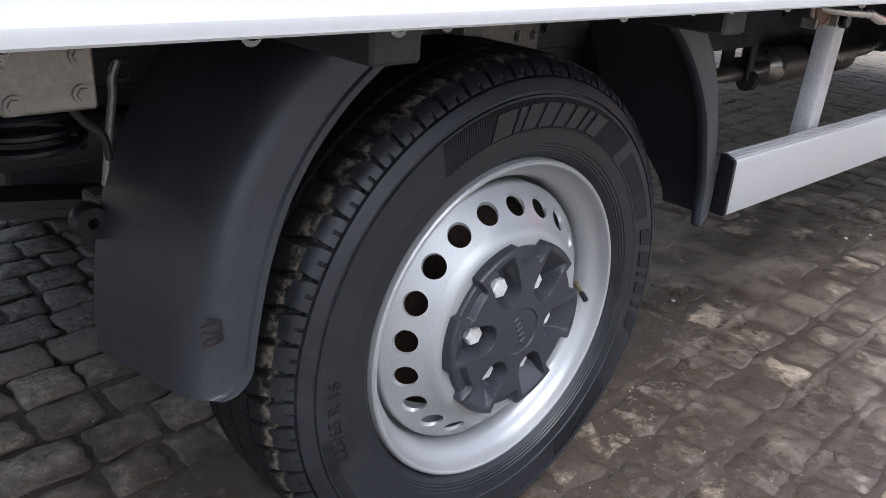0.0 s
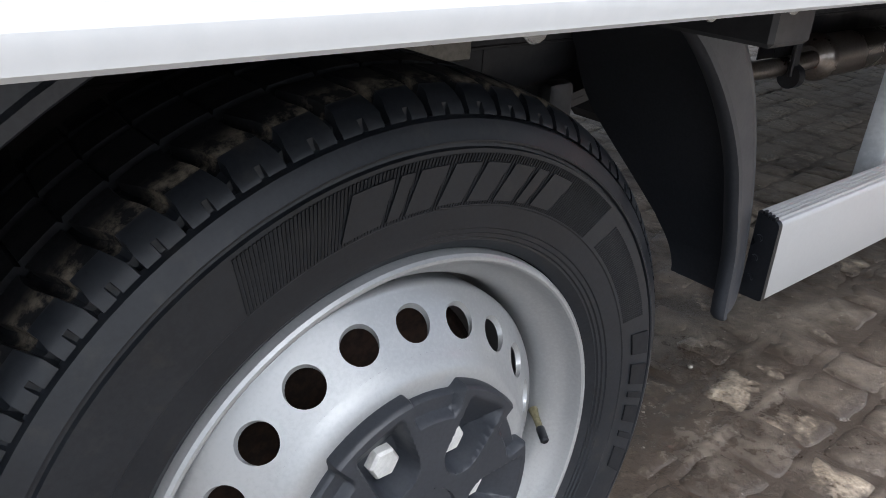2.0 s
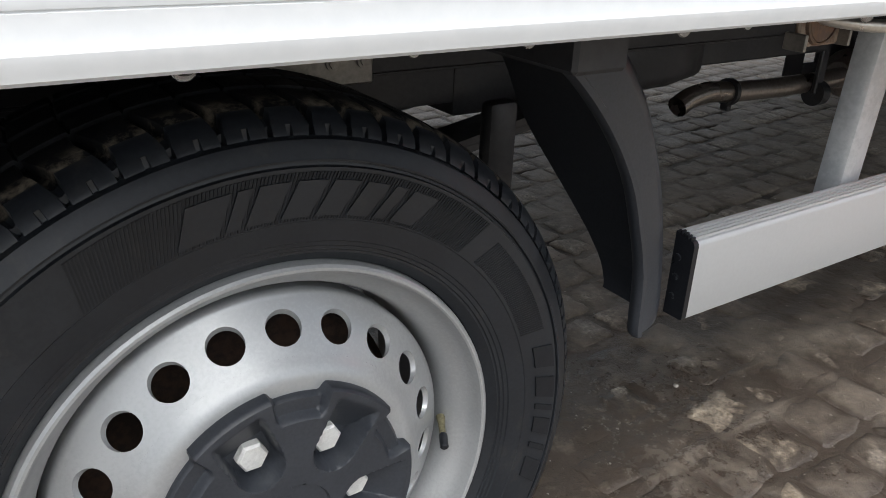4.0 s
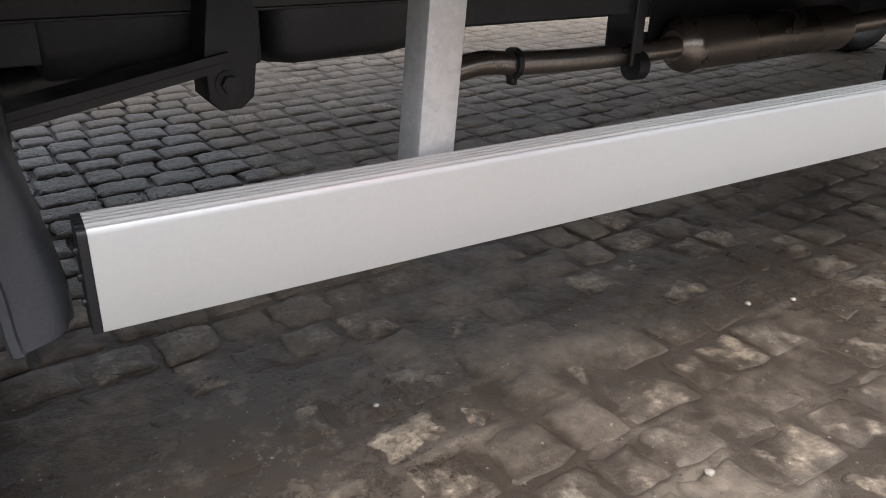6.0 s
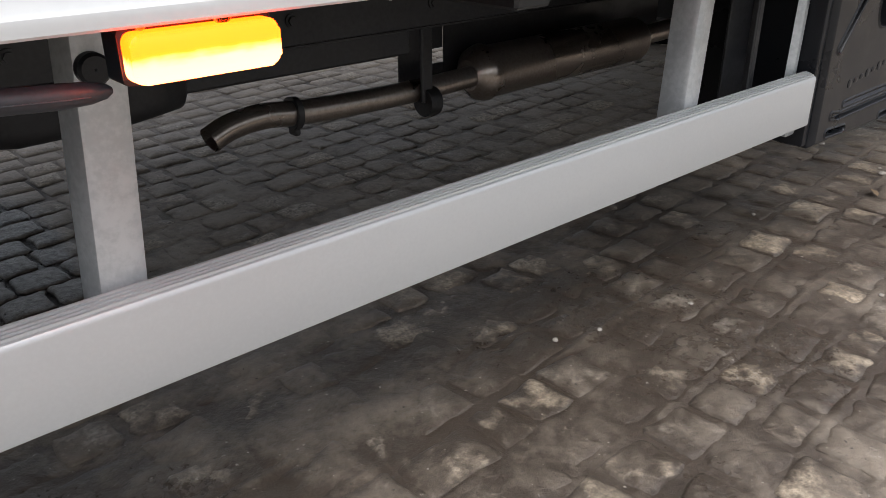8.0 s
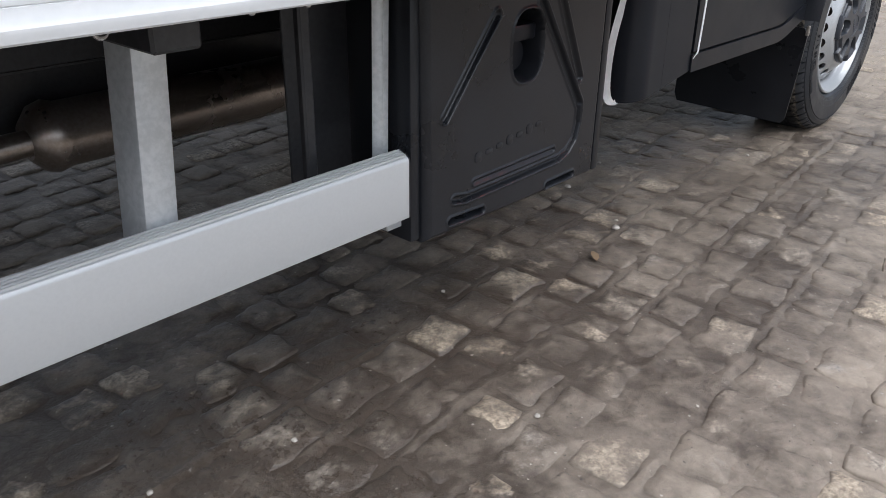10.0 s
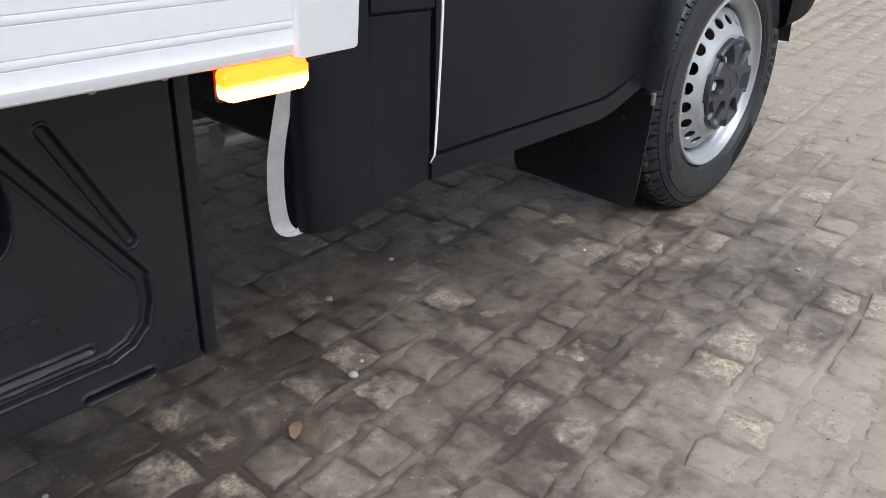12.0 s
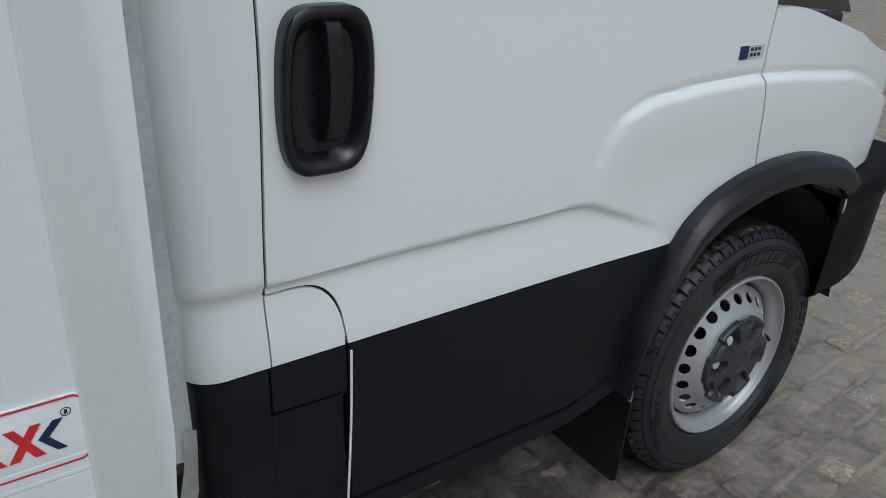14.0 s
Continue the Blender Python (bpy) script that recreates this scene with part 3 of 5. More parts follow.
def cap_bm():
    """The six-lobed plastic hub cover, with a socket over each nut and a cut-back rim between the lobes."""
    bm = bmesh.new()
    na, radii = 360, [0.001, 0.018, 0.0305, 0.0315, 0.0325] + [0.0335 + 0.0018 * k for k in range(46)] + [0.117, 0.1185, 0.120]
    rows = []
    for i in range(na):
        a = 360 * i / na
        d = min(abs((a - l + 180) % 360 - 180) for l in LUGS)
        col = []
        edge = 0.1205 if d < 17.5 else (0.1205 - 0.008 * min(1, (d - 17.5) / 2.0))
        for r0 in radii:
            r = r0 * edge / 0.120
            h = 0.0285 - 0.004 * (r / 0.12) ** 2
            if r < 0.0318:
                h -= 0.0022
            side = r * math.sin(radians(d))
            # socket: a round well over the nut, its outer wall sloping up to the rim
            along = r * math.cos(radians(d))
            well = math.hypot(along - 0.067, side)
            if along > 0.067:
                well = max(side * (1 - 0.14 * min(1, (along - 0.067) / 0.04)), 0.0)
            half_w = 0.0212
            if well < half_w and along > 0.044:
                k = smooth01((half_w - well) / 0.0042)
                floor_h = 0.002 if along < 0.079 else 0.002 + 0.0225 * (along - 0.079) / 0.031
                h = h + (min(h, floor_h) - h) * k
            if d > 17.5 + 55 * max(0.0, 0.104 - r) and r > 0.095:               # the lower rim between two lobes
                h -= 0.0085 * min(1, (d - 17.5 - 55 * max(0.0, 0.104 - r)) / 1.5) * min(1, (r - 0.095) / 0.003)
            if r0 > 0.1175:
                h -= 0.004 * (r0 - 0.1175) / 0.0025
            b = radians(a)
            col.append(bm.verts.new((r * math.cos(b), -h, r * math.sin(b))))
        b = radians(a)
        col.append(bm.verts.new((edge * math.cos(b), 0.0, edge * math.sin(b))))
        rows.append(col)
    for i in range(na):
        a, b = rows[i], rows[(i + 1) % na]
        for j in range(len(radii)):
            bm.faces.new((a[j], a[j + 1], b[j + 1], b[j]))
    bmesh.ops.remove_doubles(bm, verts=bm.verts, dist=0.0001)
    return bm


def build_wheel(parent):
    barrel = [(0.2225, 0.010), (0.2222, 0.003), (0.2208, -0.0020), (0.2185, -0.0040), (0.2162, -0.0042), (0.2145, -0.0030), (0.2134, 0.0), (0.2120, 0.0045), (0.2100, 0.0095),
              (0.2070, 0.0140), (0.2030, 0.0178), (0.1985, 0.0215), (0.1950, 0.0258), (0.1925, 0.0310), (0.1910, 0.038), (0.1900, 0.050), (0.1900, 0.16),
              (0.205, 0.19), (0.2175, 0.197), (0.2215, 0.190)]
    wheel = part("wheel", revolve(barrel, 128), SILVER, parent, "silver-painted steel wheel", 30)
    part("wheel_disc", disc_bm(), SILVER, wheel, "silver pressed disc with round holes", 30)
    ty = part("tyre", tyre_bm(), RUBBER, wheel, "black commercial tyre with dusty tread", 28)
    ty.data.materials.append(TREAD)
    part("lettering_field", ribbed_field(121, 50.5, 0.2635, 0.3005, -2.5, -0.0135), FIELD, wheel, "dark ribbed ground behind raised lettering", 0)
    for i, wide in enumerate((6.4, 2.2, 4.6, 4.7, 4.3, 4.0, 2.2, 4.9)):
        a = (107.0, 99.6, 96.4, 90.6, 84.8, 79.2, 74.0, 70.4)[i] - 1.5
        part("raised_block", ring_blocks([(a, a - wide)], 0.2665, 0.2945, -3.0, -0.0136, 0.0017), RUBBER, wheel)
    part("lettering_field", ribbed_field(46, 21, 0.2655, 0.2935, -2.0, -0.0134), FIELD, wheel, "dark ribbed ground behind raised lettering", 0)
    part("lettering_field", ribbed_field(-36, -62, 0.2655, 0.2985, -2.0, -0.0134), FIELD, wheel, "dark ribbed ground behind raised lettering", 0)
    part("lettering_field", ribbed_field(214, 190, 0.2885, 0.3010, 0.0, -0.0134), FIELD, wheel, "dark ribbed ground behind raised lettering", 0)
    for block in [(16.5, 11.2), (8.6, 3.6), (1.6, 0.3), (-1.8, -5.6), (-8.2, -9.5), (-12.0, -17.0)]:
        part("raised_block", ring_blocks([block], 0.2755, 0.2995, -2.0, -0.0136, 0.0016), FIELD, wheel)
    part("size_marking", bent_words("225/65 R 16", 0.023, 0.281, 187, -0.0134, 0.0018), FIELD, wheel, "raised size figures on the tyre wall")
    part("balance_dot", ring_blocks([(-62, -63.2)], 0.270, 0.275, 0, -0.0125, 0.0006), RED, wheel, "red paint dot")
    cap = part("hub_cap", cap_bm(), GUARDPL, wheel, "black plastic hub cover with six sockets", 40)
    bars = bmesh.new()
    for i in range(5):                                # unreadable maker's mark
        add_box(bars, (-0.022 + 0.0092 * i, -0.0275, -0.0055), (-0.0155 + 0.0092 * i, -0.0245, 0.0055), 0.0008, 1)
    bmesh.ops.rotate(bars, verts=bars.verts, cent=(0, 0, 0), matrix=Matrix.Rotation(radians(65), 3, "Y"))
    part("cap_emblem", bars, GUARDPL, wheel)
    for lug in LUGS:
        b = bmesh.new()
        a = radians(lug)
        c = (0.067 * math.cos(a), 0.0, 0.067 * math.sin(a))
        add_loops(b, [[(c[0] + r * math.cos(q * math.pi / 3), y, c[2] + r * math.sin(q * math.pi / 3)) for q in range(6)] for r, y in ((0.0138, 0.0), (0.0138, -0.009), (0.0118, -0.0115))],
                  closed=True, cap=True)
        part("wheel_nut", b, NUT, wheel, "bright metal wheel nut", 25)
    a = radians(-2)
    base = Vector((0.190 * math.cos(a), 0.034, 0.190 * math.sin(a)))
    tip = Vector((0.172 * math.cos(a), -0.001, 0.172 * math.sin(a) - 0.010))
    valve = part("valve", tube([base, base.lerp(tip, 0.25), base.lerp(tip, 0.62)], [0.0050, 0.0036, 0.0034], 12), BRASS, wheel, "brass tyre valve stem")
    part("valve_cap", tube([base.lerp(tip, 0.58), base.lerp(tip, 0.62), base.lerp(tip, 0.97), tip], [0.0040, 0.0046, 0.0044, 0.0030], 12), PLASTIC, valve, "black valve cap")
    drum = revolve([(0.05, 0.075), (0.150, 0.078), (0.158, 0.085), (0.158, 0.17), (0.06, 0.172)], 64)
    part("brake_drum", drum, DRUM, wheel, "rusty brake drum behind the holes")
    return wheel


u, w = lv(0.0, 0.3285)
rear_wheel = build_wheel(truck)
rear_wheel.matrix_basis = pose(u, 0, w)
u, w = lv(WB, 0.3265)
copy_thing(rear_wheel, pose(u, 0.009, w, 0, -3, 0))
for x in (0.0, WB):
    u, w = lv(x, 0.328)
    copy_thing(rear_wheel, pose(u, 2 * YC, w, 0, 40, 180))

# ---- rear mudguard: a shell over the wheel, its side turned down to a bead ----
GUARD_IN = ((7, 0.3840), (11, 0.3935), (20, 0.4075), (28, 0.4145), (34, 0.423), (40, 0.428), (46, 0.432), (54, 0.437), (66, 0.441), (90, 0.442), (105, 0.439), (117, 0.434), (131, 0.433), (138, 0.430), (144, 0.425), (150, 0.417), (156, 0.4085), (162, 0.401), (167, 0.3975), (171, 0.397))
GUARD_WIDE = ((7, 0.0655), (11, 0.0560), (20, 0.052), (28, 0.0575), (34, 0.0585), (40, 0.064), (46, 0.067), (54, 0.066), (66, 0.062), (120, 0.062), (171, 0.052))


def mudguard(parent, y_face, y_in):
    bm = bmesh.new()
    cx, cz = lv(0.0, 0.3285)
    loops = []
    lo_a, hi_a = 9.2, 171.0
    for a in [lo_a + 0.35 * k for k in range(14)] + [lo_a + 5 + (hi_a - lo_a - 10) * k / 56 for k in range(57)] + [hi_a - 4.9 + 0.35 * k for k in range(15)]:
        rin, wide = between(GUARD_IN, a), between(GUARD_WIDE, a)
        rout = rin + wide
        for edge_a, in_r, out_r in ((lo_a - 0.05, 0.008, 0.007), (hi_a + 0.05, 0.028, 0.0)):      # the ends are rounded off
            t = abs(a - edge_a) / 4.2
            if t < 1:
                f = 1 - math.sqrt(max(0.0, 1 - (1 - t) ** 2))
                rin, rout = rin + in_r * f, rout - out_r * f
        b = radians(a)
        ring = []
        for r, y in ((rin + 0.004, y_face + 0.012), (rin, y_face + 0.006), (rin - 0.0005, y_face - 0.001), (rin + 0.002, y_face - 0.0055), (rin + 0.0085, y_face - 0.005),
                     (rin + 0.0105, y_face - 0.0015), (rin + 0.0125, y_face - 0.001), (max(rin + 0.014, rout - 0.022), y_face + 0.001), (max(rin + 0.016, rout - 0.012), y_face + 0.004), (rout - 0.004, y_face + 0.012), (rout, y_face + 0.026),
                     (rout + 0.002, y_face + 0.06), (rout + 0.002, y_in), (rout - 0.002, y_in), (rout - 0.003, y_face + 0.06), (rout - 0.005, y_face + 0.028),
                     (rout - 0.010, y_face + 0.014), (rin + 0.010, y_face + 0.006)):
            y = y_face + (y - y_face) * (1 if abs(y - y_face) < 0.05 else 0.40 + 0.60 * smooth01((a - 8) / 27))      # shallow at its front foot
            q = b + radians(6.5) * smooth01((a - 135) / 36) * max(0.0, (y - y_face) / (y_in - y_face))
            ring.append((cx + r * math.cos(q), y, cz + r * math.sin(q)))
        loops.append(ring)
    add_loops(bm, loops, closed=True, cap=True)
    return part("mudguard", bm, GUARDPL, parent, "dark grey plastic rear mudguard with a rolled bead", 40)


guard = mudguard(truck, -0.033, 0.200)
mark = text_mesh("470", 0.030, 0.0008)
wide_ = max(v.co.x for v in mark.verts)
for v in mark.verts:
    v.co = Matrix.Rotation(radians(86), 3, "Y") @ Vector(((v.co.x - wide_ / 2) * 0.66, v.co.y, v.co.z - 0.0105))
bmesh.ops.translate(mark, verts=mark.verts, vec=P(-0.414, -0.0342, 0.471))
part("marker_number", mark, CHALK, guard, "number written in dark marker")
mudguard(truck, 2 * YC + 0.033, 2 * YC - 0.30)

# ---- the box body ----
ZB = 0.7457          # its lower edge, level
X0, X1 = -1.7, lv(2.62, 0.75)[0]
YB = -0.203


def ridge(at):
    """A shallow double groove in the outer face: (inset, height)."""
    return [(0, at - 0.0012), (0.0008, at - 0.0008), (0.0008, at - 0.0002), (0, at + 0.0002), (-0.0004, at + 0.0022), (-0.0004, at + 0.0045), (0, at + 0.0064),
            (0.0007, at + 0.0067), (0.0007, at + 0.0072), (0, at + 0.0076)]


def face_profile(points, back):
    out = [(YB + d, ZB + h) for d, h in points]
    return out + [(back, out[-1][1]), (back, out[0][1])]


low = [(0.018, 0.0), (0.006, 0.0), (0.0025, 0.0006), (0.0006, 0.0024), (0, 0.005), (-0.0014, 0.009), (-0.0016, 0.012), (0, 0.0155)]
low += ridge(0.0275) + ridge(0.0595) + [(0, 0.0815), (0.001, 0.0825), (0.003, 0.0832)]
body = part("side_rail", sweep_x(face_profile(low, YB + 0.035), [X0, X1], cap=True, closed=True), PANEL, truck, "white ribbed aluminium lower rail of the box body", 25)
up = [(0.004, 0.0945), (0.0015, 0.095), (0, 0.0965)] + ridge(0.112) + ridge(0.154) + [(0, 0.178), (0.0012, 0.1805), (0.0012, 0.1835), (0.0005, 0.187), (0.004, 0.189), (0.004, 1.95)]
side = part("side_panel", sweep_x(face_profile(up, YB + 0.03), [X0, X1], cap=True, closed=True), SIDEWHITE, truck, "smooth white side wall of the box body", 25)
part("rail_gap", box((X0, YB + 0.0016, ZB + 0.078), (X1 - 0.002, YB + 0.03, ZB + 0.0935)), PANEL, body)
post = bmesh.new()
xa, xb = lv(2.613, 0.69)[0], lv(2.695, 0.69)[0]
zb = lv(2.65, 0.6865)[1]
add_prism(post, [(xa, zb + 0.002), (xa + 0.004, zb), (xb - 0.008, zb + 0.001), (xb - 0.0045, zb + 0.0025), (xb - 0.003, zb + 0.006), (xb + 0.006, zb + 0.16), (xb + 0.007, ZB + 1.95), (xa, ZB + 1.95)], -0.2085, -0.15, 0.003)
part("corner_post", post, SIDEWHITE, truck, "white front corner post of the box body", 30)
part("body_floor", box((X0, YB + 0.036, ZB + 0.02), (xb - 0.01, 2 * YC - YB - 0.036, ZB + 0.10), 0.002, 1), CHASSIS, truck, "dark floor of the box body")
for x in [X0 + 0.35 + 0.5 * i for i in range(9)]:
    if x < xb - 0.1:
        part("cross_member", box((x, YB + 0.06, ZB - 0.035), (x + 0.05, 2 * YC - YB - 0.06, ZB + 0.0195), 0.003, 1), CHASSIS, truck)
part("front_wall", box((xb - 0.035, -0.149, ZB + 0.0), (xb - 0.001, 2 * YC + 0.149, ZB + 1.949), 0.002, 1), PANEL, truck)
part("roof", box((X0, YB + 0.004, ZB + 1.951), (xb, 2 * YC - YB - 0.004, ZB + 2.0), 0.008, 2), PANEL, truck)
part("side_panel", box((X0, 2 * YC - YB - 0.03, ZB), (X1, 2 * YC - YB, ZB + 1.95), 0.002, 1), PANEL, truck)
part("rear_door", box((X0 - 0.03, YB + 0.005, ZB + 0.002), (X0 - 0.001, 2 * YC - YB - 0.005, ZB + 1.95), 0.003, 1), PANEL, truck)

# rain hanging in drops along the lower edge
drop_rng = random.Random(5)
for i in range(30):
    x = -0.62 + 0.115 * i + drop_rng.uniform(-0.05, 0.05)
    if x < X1 - 0.05:
        r = drop_rng.uniform(0.0022, 0.0046)
        bead = revolve([(0.0002, -1.35), (0.45, -1.2), (0.85, -0.7), (1.0, 0.0), (0.9, 0.5)], 12)
        for v in bead.verts:
            v.co = (x + v.co.x * r * 1.5, YB + 0.010 + v.co.z * r, ZB + v.co.y * r + 0.0008)
        part("water_drop", bead, WATER, body)

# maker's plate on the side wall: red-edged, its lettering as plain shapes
px0, px1 = lv(2.47, 0.90)[0], lv(2.622, 0.90)[0]
pz = lv(2.55, 0.902)[1]
pw, ph = px1 - px0, 0.082
plate = part("name_plate", prism([(px0 + pw / 2 + a, pz + b) for a, b in rounded(pw, ph, 0.011)], YB + 0.0005, YB + 0.006, 0.0006), PLATEWHITE, truck, "white name plate with a red border")
edge = bmesh.new()
outer, inner = rounded(pw - 0.001, ph - 0.001, 0.0105), rounded(pw - 0.006, ph - 0.006, 0.008)
add_loops(edge, [[(px0 + pw / 2 + a, YB - 0.0003, pz + b) for a, b in outer], [(px0 + pw / 2 + a, YB - 0.0003, pz + b) for a, b in inner]], closed=True)
part("red_border", edge, RED, plate)
glyph = bmesh.new()
for sx in (0.0, 1.0):
    for (ax, az), (bx, bz) in (((-0.071, -0.020), (-0.047, 0.018)), ((-0.071, 0.018), (-0.047, -0.020))):
        ax, bx = px1 + ax - 0.036 * sx, px1 + bx - 0.036 * sx
        add_prism(glyph, [(ax - 0.005, pz + az), (ax + 0.005, pz + az), (bx + 0.005, pz + bz), (bx - 0.005, pz + bz)], YB - 0.0005 - 0.0002 * (az > 0), YB + 0.001)
part("red_shape", glyph, RED, plate)
chev = bmesh.new()
for sg in (1, -1):
    add_prism(chev, [(px1 - 0.047, pz - 0.001), (px1 - 0.037, pz - 0.001), (px1 - 0.022, pz - 0.001 + 0.018 * sg), (px1 - 0.031, pz - 0.001 + 0.018 * sg)], YB - 0.0006 - 0.0002 * (sg > 0), YB + 0.001)
part("dark_chevron", chev, NAVY, plate)
ringm = bmesh.new()
add_loops(ringm, [[(px1 - 0.018 + r * math.cos(k * math.pi / 12), YB - 0.0003, pz + 0.023 + r * math.sin(k * math.pi / 12)) for k in range(24)] for r in (0.0052, 0.0042)], closed=True)
add_box(ringm, (px1 - 0.0195, YB - 0.0004, pz + 0.0205), (px1 - 0.0165, YB, pz + 0.0255))
part("small_ring_mark", ringm, NAVY, plate)

# ---- loose tape and the sealing strip between box and cab ----
strip = box((lv(2.752, 1)[0], 0.046, lv(2.76, 0.60)[1]), (lv(2.800, 1)[0], 0.050, 1.9), 0.001, 1)
for i in range(7):
    add_tube(strip, [(lv(2.775, 1)[0], 0.047, 0.78 + 0.11 * i), (lv(2.775, 1)[0], 0.0435, 0.78 + 0.11 * i)], 0.0055, 12)
part("sealing_strip", strip, GREY, truck, "pale grey riveted strip behind the cab")
tail = bmesh.new()
line = curve_points([(2.790, 0.040, 0.66), (2.786, 0.048, 0.59), (2.776, 0.056, 0.53), (2.766, 0.060, 0.48), (2.762, 0.062, 0.43), (2.763, 0.062, 0.39), (2.768, 0.060, 0.365), (2.780, 0.056, 0.352), (2.794, 0.050, 0.349)], 6)
add_loops(tail, [[(p.x - 0.0145, p.y - 0.003, p.z), (p.x, p.y - 0.005 - 0.002 * math.sin(i * 0.5), p.z), (p.x + 0.0145, p.y - 0.004, p.z + (0.006 if i > 40 else 0.0))] for i, p in enumerate(line)])
bmesh.ops.solidify(tail, geom=tail.faces[:], thickness=0.0012)
tape = link("tape_strip", tail, TAPE, None, "", 60)
tagged(tape, "loose white tape strip hanging beside the black cab corner", "tape")

# ---- side underrun guard ----
def guard_rail():
    """Aluminium channel: smooth face, rounded upper edge, four fine ribs on top."""
    u0, u1 = lv(0.461, 0.44)[0], lv(2.071, 0.42)[0]
    zt = lv(0.457, 0.4835)[1]
    zl = lv(0.455, 0.390)[1]
    y = -0.0445
    prof = [(y + 0.010, zl), (y + 0.003, zl), (y + 0.0008, zl + 0.001), (y, zl + 0.003), (y, zt - 0.0065), (y + 0.0007, zt - 0.0034), (y + 0.0024, zt - 0.0011), (y + 0.0048, zt)]
    yy, zz = y + 0.0055, zt - 0.0004
    for i in range(4):
        prof += [(yy, zz - 0.0010), (yy + 0.0003, zz + 0.0027), (yy + 0.0021, zz + 0.0032), (yy + 0.0024, zz - 0.0006)]
        groove = [(yy + 0.0025, zz - 0.0004), (yy + 0.0042, zz + 0.0001), (yy + 0.0042, zz + 0.0012), (yy + 0.0025, zz + 0.0007)]
        # dark strips between the ribs put the grooves' shade into the colour
        if i < 3:
            part("groove_shade_strip", sweep_x(groove, [u0 + 0.001, u1 - 0.001], closed=True, cap=True), GROOVE_SHADE, side_guard, "dark strip for the shade in the groove")
        yy, zz = yy + 0.0043, zz + 0.0013
    prof += [(y + 0.026, zz), (y + 0.026, zl)]
    rail = part("guard_rail", sweep_x(prof, [u0, u1], closed=True, cap=True), ALU, side_guard, "silver aluminium guard rail", 25)
    for ua, ub in ((u0 - 0.0075, u0 - 0.0002), (u1 + 0.0002, u1 + 0.003)):
        end = bmesh.new()
        add_loops(end, [[(x, a, b) for a, b in prof] for x in (ua, ub)], closed=True, cap=True)
        cap = part("end_cap", end, PLASTIC, side_guard, "black plastic end cap")
        if ua < 1:
            s = bmesh.new()
            for zq in (0.25, 0.5, 0.75):
                add_bolt(s, (ua, y + 0.018, zl + (zt - zl) * zq), 0.0028, 0.003, axis="x", sides=10)
            part("screw", s, PLASTIC, side_guard)
    return rail


side_guard = new("side_guard")
side_guard.parent = truck
side_guard["label"] = "aluminium side guard on galvanised posts"
guard_rail()


def guard_post(x0, x1, z0, z1, y, depth=0.045, lean_x=0.07):
    """A steel channel, open at the back, leaning forward towards its head."""
    a, b = lv(x0, 0.5)[0], lv(x1, 0.5)[0]
    bm = bmesh.new()
    t, r = 0.004, min(0.009, depth * 0.4)
    outline = [(a - 0.004, y + depth), (a, y + r), (a + 0.003, y + 0.003), (a + r, y), (b - r, y), (b - 0.0025, y + 0.0025), (b, y + r), (b, y + depth), (b - t, y + depth),
               (b - t, y + r + t), (b - r, y + t), (a + r, y + t), (a + t, y + r + t), (a + t - 0.004, y + depth)]
    add_loops(bm, [[(p + lean_x * (z - z0 - 0.08), q, z) for p, q in outline] for z in (z0, z1)], closed=True, cap=True)
    return part("guard_post", bm, GALV, side_guard, "galvanised steel channel post", 30)


zr = lv(0.8, 0.40)[1]
guard_post(0.779, 0.826, zr, ZB + 0.015, -0.012, 0.032)
# black disc added on the post, drawn for a dark, shaded hole
part("hole_disc", revolve([(0.001, -0.010), (0.011, -0.010), (0.0135, -0.007), (0.0135, 0.002), (0.001, 0.002)], 24), PLASTIC, side_guard, "round black disc for the dark hole in the post").matrix_basis = pose(*P(0.812, -0.0135, 0.672))
guard_post(1.692, 1.736, zr, ZB + 0.015, -0.012)
guard_post(2.051, 2.071, lv(2.05, 0.335)[1], ZB + 0.015, -0.008, 0.012, 0.03)
part("foot_clip", box((lv(2.052, .33)[0], -0.016, lv(2.05, 0.330)[1]), (lv(2.083, .33)[0], 0.03, lv(2.05, 0.342)[1]), 0.002, 1), GALV, side_guard)
part("side_plate", box((lv(1.968, .5)[0], 0.085, lv(1.97, 0.345)[1]), (lv(2.081, .5)[0], 0.09, ZB + 0.01), 0.001, 1), CHASSIS, truck, "black plate beside the tank cover")
part("dark_bracket", box((lv(1.946, .5)[0], 0.02, lv(1.93, 0.36)[1]), (lv(1.964, .5)[0], 0.034, ZB + 0.01), 0.003, 1), CHASSIS, truck, "dark vertical bracket")

# ---- amber side lamps, lit ----
def side_lamp(x0, x1, z0, z1, y):
    a, b = P(x0, y, z0), P(x1, y, z1)
    zc, xc = (a.z + b.z) / 2, (a.x + b.x) / 2
    wdt, hgt = b.x - a.x, b.z - a.z
    lamp = part("side_lamp", prism([(xc + p, zc + q) for p, q in rounded(wdt + 0.004, hgt + 0.004, 0.004)], y + 0.004, y + 0.028, 0.001), PLASTIC, truck, "amber side marker lamp, lit", 30)
    part("lens", prism([(xc + p, zc + q) for p, q in rounded(wdt, hgt, 0.007)], y - 0.010, y + 0.0038, 0.003), AMBER, lamp, "glowing amber lens", 30)
    part("lamp_bracket", box((xc - 0.02, y + 0.010, zc), (xc + 0.02, y + 0.014, ZB + 0.02)), CHASSIS, lamp)
    return lamp


side_lamp(0.776, 0.878, 0.6955, 0.7240, -0.190)
